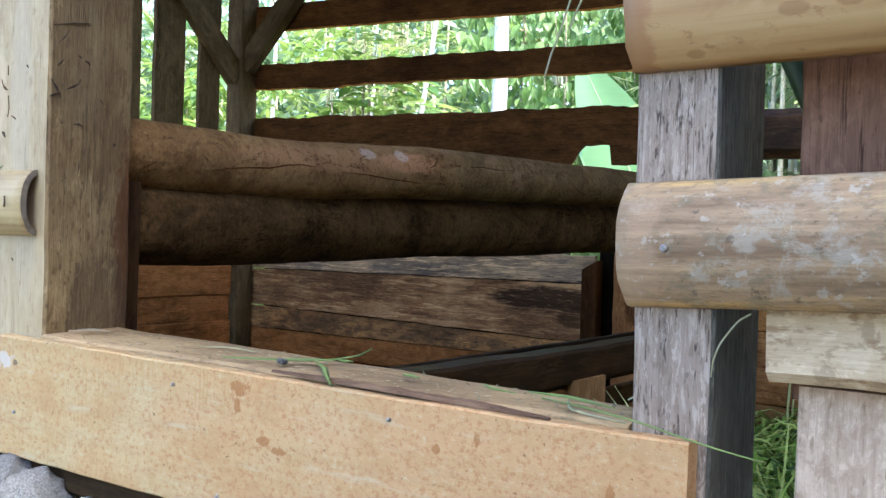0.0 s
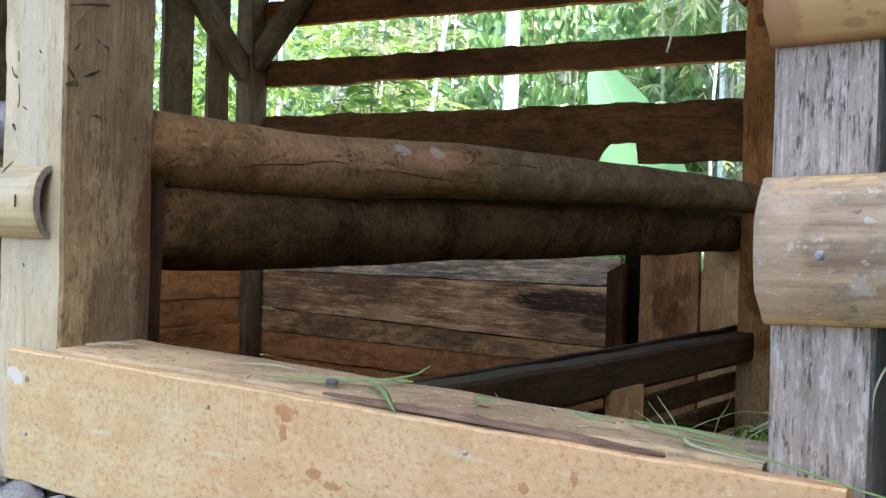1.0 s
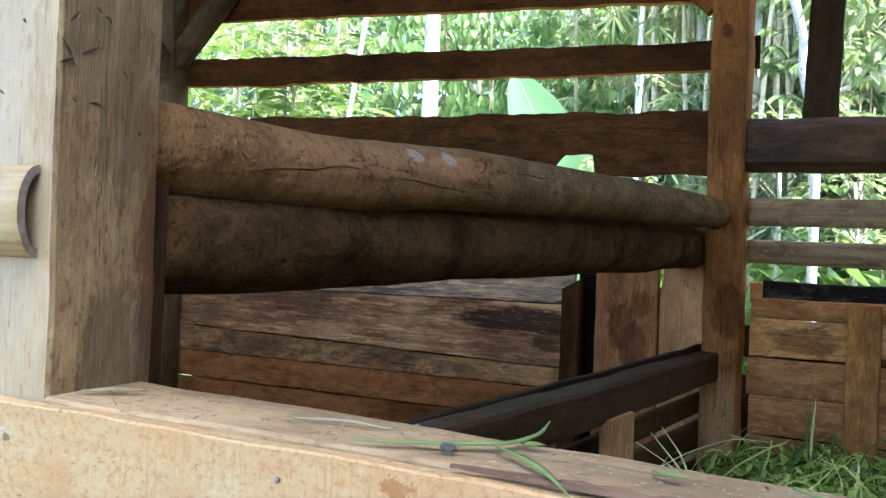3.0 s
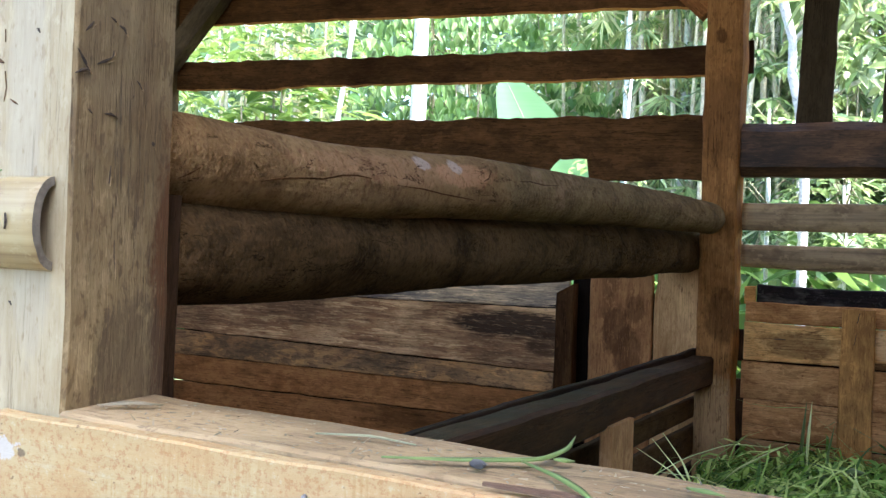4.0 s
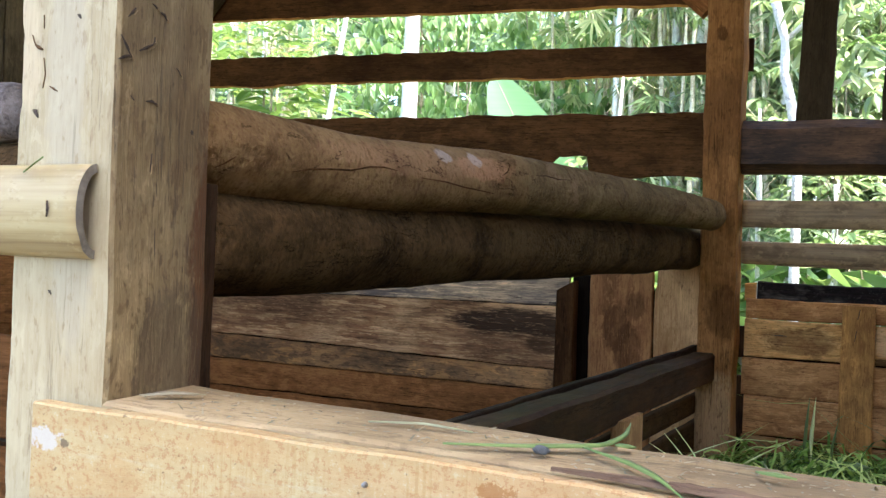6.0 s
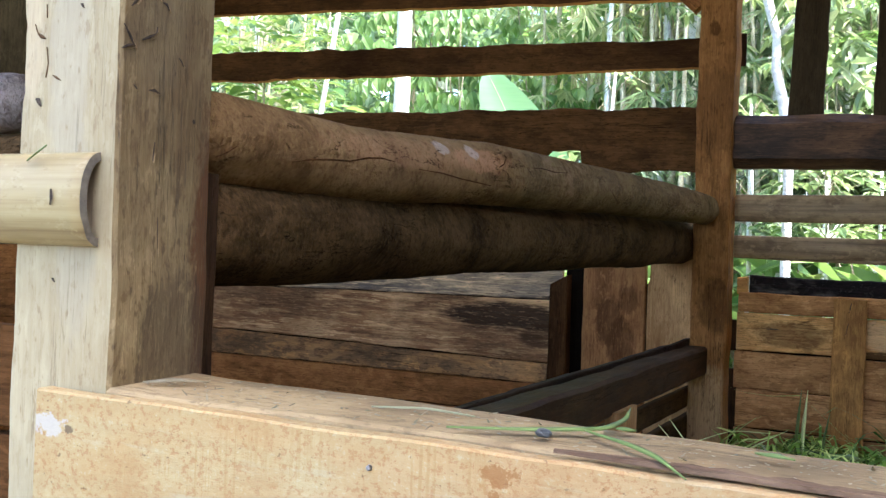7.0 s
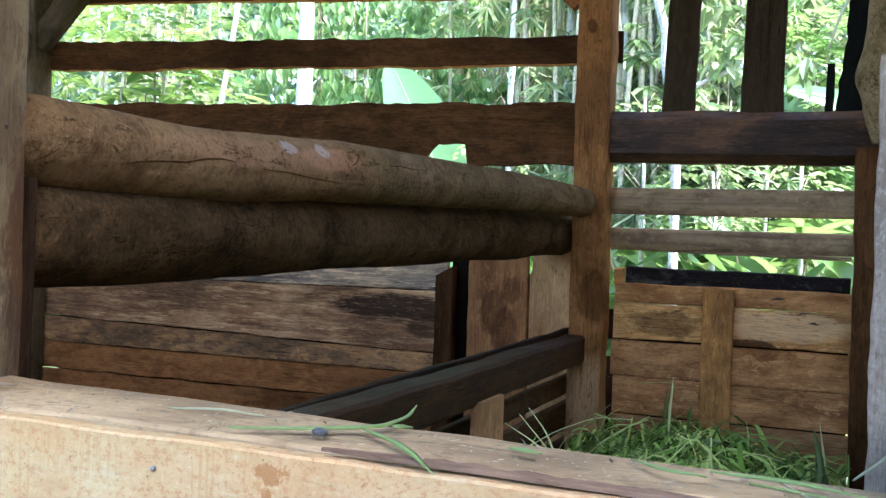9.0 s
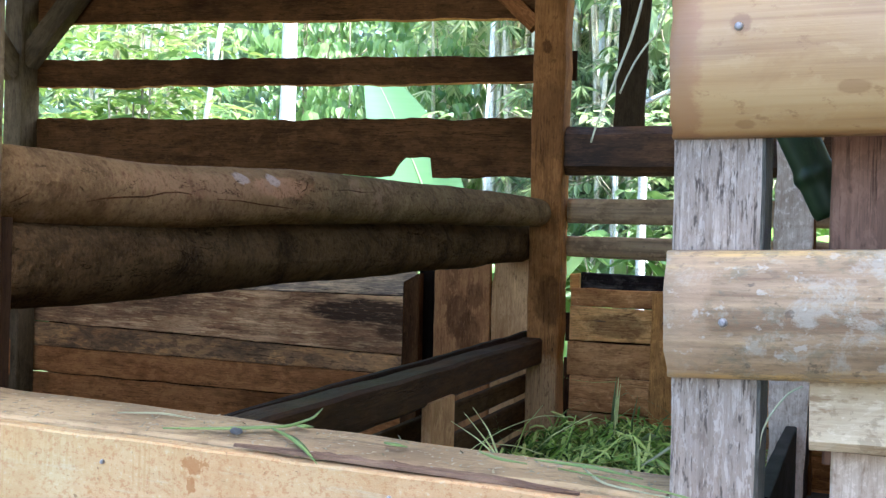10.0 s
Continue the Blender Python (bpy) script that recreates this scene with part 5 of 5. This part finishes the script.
blade_line([(-1.0, 0.86, 1.099), (-0.95, 0.875, 1.101), (-0.90, 0.87, 1.099)], 0.005, M_straw, label="dry stem lying on the sill")
blade_line([(-1.26, 0.842, 1.100), (-1.235, 0.865, 1.103), (-1.21, 0.885, 1.100)], 0.012, M_chaff, label="short dry leaf on the sill beside the post")
blade_line([(-0.426, 0.745, 1.392), (-0.421, 0.745, 1.410), (-0.413, 0.745, 1.428), (-0.405, 0.745, 1.451), (-0.396, 0.745, 1.474), (-0.390, 0.745, 1.494), (-0.386, 0.745, 1.512), (-0.378, 0.745, 1.562), (-0.356, 0.745, 2.05)], 0.005, M_straw, "hanging_stem", "pale dry stem hanging in front of the opening")
blade_line([(-0.403, 0.745, 1.432), (-0.398, 0.745, 1.444), (-0.391, 0.745, 1.458), (-0.382, 0.745, 1.471), (-0.373, 0.745, 1.480), (-0.358, 0.745, 1.530), (-0.333, 0.745, 2.05)], 0.0035, M_straw, "hanging_stem", "thin pale dry stem hanging in front of the opening")
blade_line([(-1.378, 0.790, 1.322), (-1.360, 0.788, 1.331), (-1.347, 0.787, 1.337)], 0.005, M_blade, label="small green leaf caught behind the bamboo rail")
blade_line([(-0.40, 0.88, 1.098), (-0.375, 0.90, 1.115), (-0.355, 0.92, 1.135)], 0.005, M_straw, label="pale stem leaning beside the grey post")
for line, w in ((((-0.965, 2.2, 0.70), (-0.965, 2.2, 0.782), (-1.024, 2.2, 0.828), (-1.093, 2.2, 0.863)), 0.006), (((-0.965, 2.2, 0.70), (-0.966, 2.2, 0.782), (-1.005, 2.2, 0.83), (-1.06, 2.2, 0.887)), 0.006), (((-0.964, 2.2, 0.70), (-0.965, 2.2, 0.782), (-0.994, 2.2, 0.85), (-1.037, 2.2, 0.902)), 0.006),
                (((-0.846, 3.0, 0.70), (-0.845, 3.0, 0.776), (-0.842, 3.0, 0.827), (-0.837, 3.0, 0.896)), 0.009), (((-1.188, 2.6, 0.66), (-1.188, 2.6, 0.705), (-1.084, 2.6, 0.777), (-0.974, 2.6, 0.826), (-0.88, 2.6, 0.828)), 0.007), (((-1.02, 2.7, 0.70), (-0.977, 2.7, 0.745), (-0.915, 2.7, 0.786), (-0.852, 2.7, 0.824)), 0.010),
                (((-0.86, 3.1, 0.70), (-0.858, 3.1, 0.78), (-0.85, 3.1, 0.86)), 0.007), (((-0.40, 3.0, 0.58), (-0.42, 3.0, 0.70), (-0.435, 3.0, 0.80)), 0.008), (((-0.98, 2.8, 0.66), (-1.08, 2.75, 0.70), (-1.18, 2.7, 0.71)), 0.008), (((-0.60, 3.15, 0.62), (-0.63, 3.15, 0.70), (-0.64, 3.15, 0.76)), 0.008), (((-0.70, 2.9, 0.66), (-0.60, 2.9, 0.72), (-0.52, 2.9, 0.70)), 0.008)):
    blade_line(line, w, M_stem, label="long pale stem standing out of the cut grass")
blade_line([(-0.792, 3.0, 0.68), (-0.792, 3.0, 0.758), (-0.785, 3.0, 0.794), (-0.777, 3.0, 0.839)], 0.008, M_blade, label="broad green blade standing out of the cut grass")


for line, w in ((((-0.447, 2.6, 0.62), (-0.425, 2.6, 0.75), (-0.446, 2.6, 0.85)), 0.022), (((-0.40, 2.6, 0.62), (-0.41, 2.6, 0.70), (-0.43, 2.62, 0.79)), 0.014), (((-0.877, 3.1, 0.70), (-0.872, 3.1, 0.78), (-0.864, 3.1, 0.883)), 0.010), (((-0.76, 2.9, 0.70), (-0.722, 2.88, 0.742), (-0.68, 2.9, 0.735)), 0.05)):
    blade_line(line, w, M_blade, label="broad green blade standing out of the cut grass")


def chip(at, size, mat, label):
    bm = bmesh.new()
    bmesh.ops.create_icosphere(bm, subdivisions=2, radius=1)
    for v in bm.verts:
        v.co *= 1 + 0.35 * noise.noise(v.co * 1.6 + Vector(at) * 9)
        v.co.z *= 0.45
    me = bpy.data.meshes.new("chip")
    bm.to_mesh(me)
    bm.free()
    me.materials.append(mat)
    return tagged(put("dropping", me, Matrix.Translation(at) @ Matrix.Diagonal((*size, 1))), label, "dropping")


chip((-0.823, 0.835, 1.099), (0.007, 0.006, 0.009), M_pebble, "small dark dried lump on the sill")


def crumbs():
    rng = random.Random(21)
    spots = []
    for i in range(420):
        f = rng.random()
        x = -1.26 + 0.88 * f
        spots.append((x, rng.uniform(0.80, 0.94 - 0.06 * f), 1.0985 - 0.006 * f))
    return blades(rng, spots, (0.002, 0.009), (0.0008, 0.0024), 0.1, 1.0, 2)


v, f = crumbs()
tagged(put("chaff", mesh_of("chaff", v, f, M_chaff), Matrix()), "chaff and grass crumbs strewn over the sill", "chaff", kind="stuff")

# ---- greenery outside ----
def shrub(x, y, height, spread, n, mat, size, seed, name="shrub", label="leafy lime-green shrub behind the shed", hang=0.3, stems=7, wide=0.36, style="sprig"):
    rng = random.Random(seed)
    z0 = ground_z(x, y)
    root = thing(name, (x, y, z0), label, "shrub", "shrubs behind the shed")
    tips = []
    for k in range(stems):
        a, lean = rng.uniform(0, 6.28), rng.uniform(0.1, 0.5) * spread
        h = height * rng.uniform(0.6, 1.0)
        pts = [(x + lean * math.cos(a) * f ** 1.5 + 0.04 * rng.uniform(-1, 1), y + lean * math.sin(a) * f ** 1.5, z0 - 0.1 + (h + 0.1) * f) for f in (0, 0.25, 0.5, 0.75, 1)]
        v, f = tube(pts, [0.018, 0.016, 0.013, 0.010, 0.006], 6)
        put("stem", mesh_of("stem", v, f, M_stalk, True), Matrix(), root)
        tips += [pts[2], pts[3], pts[4], pts[4]]
    if style == "blade":
        spots = []
        for _ in range(n):
            t = Vector(tips[rng.randrange(len(tips))])
            spots.append((t.x + rng.gauss(0, spread * 0.25), t.y + rng.gauss(0, spread * 0.25), max(z0, t.z + rng.gauss(-0.05, 0.12 * height))))
        v, f = leaves(rng, spots, size, size * wide, hang)
    else:
        def centre(r):
            c = Vector(tips[r.randrange(len(tips))]) + Vector((r.gauss(0, spread * 0.32), r.gauss(0, spread * 0.32), r.gauss(-0.06 * height, height * 0.17)))
            c.z = max(c.z, z0 + 0.1)
            return c

        v, f = foliage(rng, n, centre, style, size, wide)
    put("foliage", mesh_of("foliage", v, f, mat), Matrix(), root)
    return root


def tree(x, y, height, girth, lean, mat, seed, n=1800, size=0.14, crown=1.4, crown_from=0.45, label="slender pale-trunked tree behind the shed", wide=0.36, style="sprig"):
    rng = random.Random(seed)
    z0 = ground_z(x, y)
    root = thing("tree", (x, y, z0), label, "tree", "trees behind the shed")
    line = []
    for i in range(9):
        f = i / 8
        line.append((x + lean * f * height + 0.05 * wob(f * 3, seed), y + 0.05 * wob(f * 3, seed + 2), z0 - 0.2 + height * f))
    v, f = tube(line, [girth * (1.15 - 0.75 * i / 8) for i in range(9)], 12)
    put("trunk", mesh_of("trunk", v, f, M_trunk, True), Matrix(), root)
    pieces = []
    tips = [line[-1]]
    for k in range(9):
        f = rng.uniform(crown_from, 0.97)
        i = min(7, int(f * 8))
        p = Vector(line[i]).lerp(Vector(line[i + 1]), f * 8 - i)
        a = rng.uniform(0, 6.28)
        L = crown * rng.uniform(0.5, 1.0)
        q = [p + Vector((math.cos(a) * L * u, math.sin(a) * L * u, L * 0.5 * u + 0.08 * math.sin(u * 5))) for u in (0, 0.35, 0.7, 1)]
        pieces.append(tube(q, [girth * 0.24, girth * 0.17, girth * 0.11, girth * 0.05], 6))
        tips += q[1:]
    v, f = join(*pieces)
    put("limb", mesh_of("limb", v, f, M_stalk, True), Matrix(), root)

    def centre(r):
        return Vector(tips[r.randrange(len(tips))]) + Vector((r.gauss(0, 0.3), r.gauss(0, 0.3), r.gauss(0, 0.25))) * crown * 0.6

    v, f = foliage(rng, n, centre, style, size, wide)
    put("crown", mesh_of("crown", v, f, mat), Matrix(), root)
    return root


def banana_leaf(root, base, tip, width, droop, seed, face=(0, -1, 0.5)):
    """One broad banana leaf, arching from base to tip."""
    base, tip = Vector(base), Vector(tip)
    n = 16
    d = (tip - base)
    side = d.cross(Vector(face)).normalized()
    up = side.cross(d).normalized()
    verts, faces, rib = [], [], []
    for i in range(n + 1):
        f = i / n
        c = base + d * f + Vector((0, 0, droop * 4 * f * (1 - f)))
        rib.append(c - up * 0.004)
        w = width * 0.5 * min(1, (f / 0.12) ** 0.6 if f else 0.05) * (1 - max(0, f - 0.55) / 0.45) ** 0.6 if f < 1 else 0.002
        w *= 1 + 0.05 * wob(f, seed, 9)
        for s in (-1, -0.5, 0, 0.5, 1):
            verts.append(tuple(c + side * w * s + up * (0.16 * w * abs(s) + 0.012 * wob(f * 9 + s, seed))))
    for i in range(n):
        for j in range(4):
            a = i * 5 + j
            faces.append((a, a + 1, a + 6, a + 5))
    blade = put("leaf", mesh_of("leaf", verts, faces, M_leaf_banana, True), Matrix(), root)
    v, f = tube(rib, [0.016 - 0.012 * i / n for i in range(n + 1)], 6)
    put("rib", mesh_of("rib", v, f, M_rib, True), Matrix(), blade)


def banana(x, y, leaves_to, seed, stem=1.2):
    z0 = ground_z(x, y)
    root = thing("banana_plant", (x, y, z0), "banana plant with broad bright green leaves", "banana plant", "banana plants")
    v, f = tube([(x, y, z0 - 0.1), (x, y, z0 + stem * 0.5), (x + 0.02, y, z0 + stem)], [0.09, 0.075, 0.05], 12)
    put("stem", mesh_of("stem", v, f, M_stalk, True), Matrix(), root)
    for i, (tip, w, dr) in enumerate(leaves_to):
        banana_leaf(root, (x, y, z0 + stem), tip, w, dr, seed + i, (0.35, -0.9, 0.25))


banana(-2.98, 7.2, [((-3.60, 6.85, 2.66), 0.60, 0.10), ((-4.3, 8.0, 2.3), 0.5, 0.3)], 1, 0.9)
banana(-0.35, 8.2, [((-1.0, 7.9, 2.95), 0.30, 0.12), ((0.5, 7.6, 2.3), 0.32, 0.35), ((-0.35, 7.4, 2.2), 0.26, 0.3)], 11, 0.9)
banana(0.32, 6.4, [((-0.76, 6.1, 2.24), 0.17, 0.07), ((0.9, 6.0, 2.4), 0.36, 0.3)], 21, 1.75)
for i, (x, y, h, n) in enumerate(((-1.5, 6.3, 1.25, 130), (-0.75, 6.1, 1.3, 130), (-0.15, 6.5, 1.4, 130), (-2.2, 6.9, 1.2, 120), (0.5, 6.6, 1.5, 120), (-1.1, 7.4, 1.45, 130))):
    shrub(x, y, h, 0.75, n, M_leaf_ginger, 0.5, 280 + i, "ginger_plant", "ginger plant with long broad leaves behind the shed", 0.25, 8, style="blade", wide=0.26)
for i, (x, y, h, s) in enumerate(((-6.6, 5.6, 2.9, 0.9), (-5.7, 5.2, 2.3, 0.8), (-5.1, 5.9, 2.9, 0.9), (-4.4, 5.3, 1.9, 0.7), (-7.6, 6.4, 3.2, 1.0), (-8.8, 6.6, 3.2, 1.0), (-6.0, 7.0, 3.4, 1.0), (-5.4, 4.5, 1.7, 0.6), (-6.6, 4.3, 1.9, 0.7))):
    shrub(x, y, h, s, 1500, M_leaf_lime, (0.17, 0.24, 0.20)[i % 3], 200 + i, style=("sprig", "fan", "sprig")[i % 3], wide=(0.30, 0.22, 0.34)[i % 3])
for i, (x, y, h, s) in enumerate(((-4.5, 8.2, 3.6, 1.1), (-3.9, 9.2, 3.8, 1.1), (-2.7, 7.2, 1.3, 0.7), (-2.2, 8.4, 1.5, 0.8), (-5.4, 9.0, 4.2, 1.2), (0.6, 8.6, 2.6, 1.0))):
    shrub(x, y, h, s, 1300, M_leaf_mid, 0.15, 240 + i, label="mid-green shrub with hanging oval leaves behind the shed", style="droop", wide=0.46)

for i, (x, y, h, s, style, mat) in enumerate(((-1.15, 7.5, 3.1, 0.8, "fan", M_leaf_pale), (-0.85, 8.3, 3.3, 0.9, "fan", M_leaf_pale), (-0.45, 7.8, 3.0, 0.7, "sprig", M_leaf_mid), (0.3, 8.6, 3.4, 1.0, "sprig", M_leaf_pale))):
    shrub(x, y, h, s, 1900, mat, 0.14, 260 + i, label="shrub with clusters of pale sunlit leaves" if mat is M_leaf_pale else "loose green shrub behind the shed", wide=0.34, style=style)
tree(-4.13, 6.5, 6.8, 0.070, 0.004, M_leaf_mid, 301, n=500, crown_from=0.92, crown=0.9)
tree(-4.95, 6.05, 5.6, 0.024, 0.17, M_leaf_mid, 302, n=500, crown_from=0.85)
tree(-3.3, 9.0, 5.6, 0.055, 0.0, M_leaf_mid, 303, n=1200, crown_from=0.6)
tree(-1.85, 9.0, 4.8, 0.085, -0.04, M_leaf_bamboo_dark, 304, n=2200, size=0.14, crown=1.2, crown_from=0.35, style="droop")
tree(-1.45, 9.6, 4.6, 0.05, 0.01, M_leaf_pale, 305, n=3600, size=0.16, crown=1.5, crown_from=0.2, wide=0.34, style="fan")
tree(-0.3, 10.5, 4.8, 0.07, 0.03, M_leaf_pale, 306, n=4200, size=0.15, crown=1.7, crown_from=0.2, wide=0.36)
tree(-2.45, 8.6, 5.2, 0.05, 0.01, M_leaf_mid, 307, n=900, crown_from=0.65)
tree(-5.6, 10.0, 5.4, 0.09, 0.02, M_leaf_mid, 308, n=2600, crown=2.0, crown_from=0.3)


def gnarled_tree():
    """A crooked white trunk seen behind the bay with the slats."""
    x, y = -1.22, 5.5
    z0 = ground_z(x, y)
    root = thing("tree", (x, y, z0), "crooked white-barked tree close behind the shed", "tree", "trees behind the shed")
    line = [(-1.20, 5.5, z0 - 0.1), (-1.22, 5.5, 1.2), (-1.22, 5.5, 1.75), (-1.255, 5.5, 2.1), (-1.30, 5.5, 2.28), (-1.30, 5.5, 2.45), (-1.37, 5.5, 2.72), (-1.40, 5.5, 3.2), (-1.42, 5.5, 3.9)]
    pieces = [tube(line, [0.028, 0.026, 0.025, 0.028, 0.024, 0.022, 0.027, 0.024, 0.02], 12)]
    rng = random.Random(91)
    spots = []
    for a, b in (((-1.30, 5.5, 2.45), (-1.05, 5.6, 2.75)), ((-1.37, 5.5, 2.72), (-1.7, 5.7, 3.1)), ((-1.255, 5.5, 2.1), (-0.8, 5.8, 2.35)), ((-1.4, 5.5, 3.2), (-0.9, 5.6, 3.5)), ((-1.05, 5.6, 2.75), (-0.55, 5.8, 2.9))):
        pieces.append(tube([a, tuple((p + q) / 2 + 0.03 for p, q in zip(a, b)), b], [0.016, 0.012, 0.006], 6))
        for _ in range(7):
            u = rng.uniform(0.35, 1.1)
            c = [p + (q - p) * u + rng.gauss(0, 0.1) for p, q in zip(a, b)]
            for _ in range(9):
                spots.append(tuple(v + rng.gauss(0, 0.035) for v in c))
    v, f = join(*pieces)
    put("trunk", mesh_of("trunk", v, f, M_trunk, True), Matrix(), root)
    v, f = leaves(rng, spots, 0.15, 0.06, 0.8)
    put("crown", mesh_of("crown", v, f, M_leaf_pale), Matrix(), root)


gnarled_tree()
for i, (x, y, g, h) in enumerate(((-1.46, 6.0, 0.020, 2.1), (-1.36, 6.3, 0.024, 2.2), (-1.62, 6.6, 0.02, 2.4), (-1.05, 5.9, 0.018, 1.9), (-1.16, 6.8, 0.026, 2.2), (-0.86, 6.5, 0.02, 2.0), (-2.35, 6.2, 0.02, 2.6), (-0.62, 7.0, 0.024, 2.1))):
    tree(x, y, h, g, 0.02 * (i % 3 - 1), M_leaf_pale, 360 + i, n=90, size=0.12, crown=0.35, crown_from=0.75, label="thin pale sapling stem behind the shed")
for i, (x, y, g) in enumerate(((-2.05, 8.2, 0.04), (-1.62, 8.0, 0.03), (-2.75, 8.8, 0.045), (-1.15, 8.6, 0.03), (-0.75, 8.9, 0.045), (-3.0, 8.0, 0.03), (-6.6, 8.0, 0.035), (-7.3, 7.2, 0.03))):
    tree(x, y, 5.2, g, 0.01 * (i % 3 - 1), M_leaf_pale, 340 + i, n=500, crown_from=0.7)


def undergrowth():
    rng = random.Random(55)
    spots = []
    for k in range(900):
        x, y = rng.uniform(-12, 3), rng.uniform(4.4, 11.5)
        h = rng.uniform(0.15, 0.75 if y > 6 else 0.5)
        for _ in range(12):
            spots.append((x + rng.gauss(0, 0.2), y + rng.gauss(0, 0.2), ground_z(x, y) + max(0.02, rng.gauss(h, 0.15))))
    return leaves(rng, spots, 0.2, 0.075, 0.2)


v, f = undergrowth()
tagged(put("undergrowth", mesh_of("undergrowth", v, f, M_leaf_lime), Matrix()), "low leafy undergrowth covering the soil behind the shed", "weeds", kind="stuff")


def bamboo_clump(x, y, seed, culms=14, mat=None, tall=(4.0, 5.5), dense=16):
    rng = random.Random(seed)
    z0 = ground_z(x, y)
    root = thing("bamboo_clump", (x, y, z0), "clump of thin bamboo culms with drooping narrow leaves", "bamboo", "bamboo behind the shed")
    spots = []
    for k in range(culms):
        bx, by = x + rng.gauss(0, 0.4), y + rng.gauss(0, 0.35)
        lean = rng.uniform(-0.06, 0.06)
        h = rng.uniform(*tall)
        pts = [(bx + lean * h * f * f, by, z0 - 0.1 + h * f) for f in (0, 0.2, 0.4, 0.6, 0.8, 1)]
        v, f = tube(pts, [0.024, 0.023, 0.021, 0.018, 0.013, 0.005], 7)
        put("culm", mesh_of("culm", v, f, M_culm, True), Matrix(), root)
        for _ in range(dense):
            u = rng.uniform(0.2, 1)
            spots.append((bx + lean * h * u * u + rng.gauss(0, 0.3), by + rng.gauss(0, 0.3), z0 + h * u))
    v, f = foliage(rng, 8 * len(spots) * 2, lambda r: Vector(spots[r.randrange(len(spots))]) + Vector((r.gauss(0, 0.12), r.gauss(0, 0.12), r.gauss(0, 0.12))), "spray", 0.22, 0.10)
    put("foliage", mesh_of("foliage", v, f, mat or M_leaf_bamboo), Matrix(), root)


for i, (x, y) in enumerate(((-3.15, 9.3), (-2.6, 9.0), (-3.8, 10.6), (-7.4, 8.8))):
    bamboo_clump(x, y, 330 + i, culms=26, dense=7)
for i, (x, y) in enumerate(((-1.85, 7.9), (-1.55, 8.6), (-2.2, 10.4))):
    bamboo_clump(x, y, 350 + i, 12, M_leaf_bamboo_dark, (3.6, 5.0), 20)


def far_wood():
    rng = random.Random(77)
    spots = []
    for k in range(1500):
        x, y = rng.uniform(-22, 8), rng.uniform(11.5, 17)
        z = rng.uniform(0.0, 6.0) + 0.5 * noise.noise(Vector((x, y, 0)))
        r = rng.uniform(0.3, 0.6)
        for _ in range(26):
            spots.append((x + rng.gauss(0, r), y + rng.gauss(0, r), z + rng.gauss(0, r * 0.8)))
    return leaves(rng, spots, 0.36, 0.15, 0.4)


v, f = far_wood()
tagged(put("far_woodland", mesh_of("far_woodland", v, f, M_leaf_far), Matrix()), "green woodland beyond the shed with haze in its leaf colour", "woodland", kind="stuff")
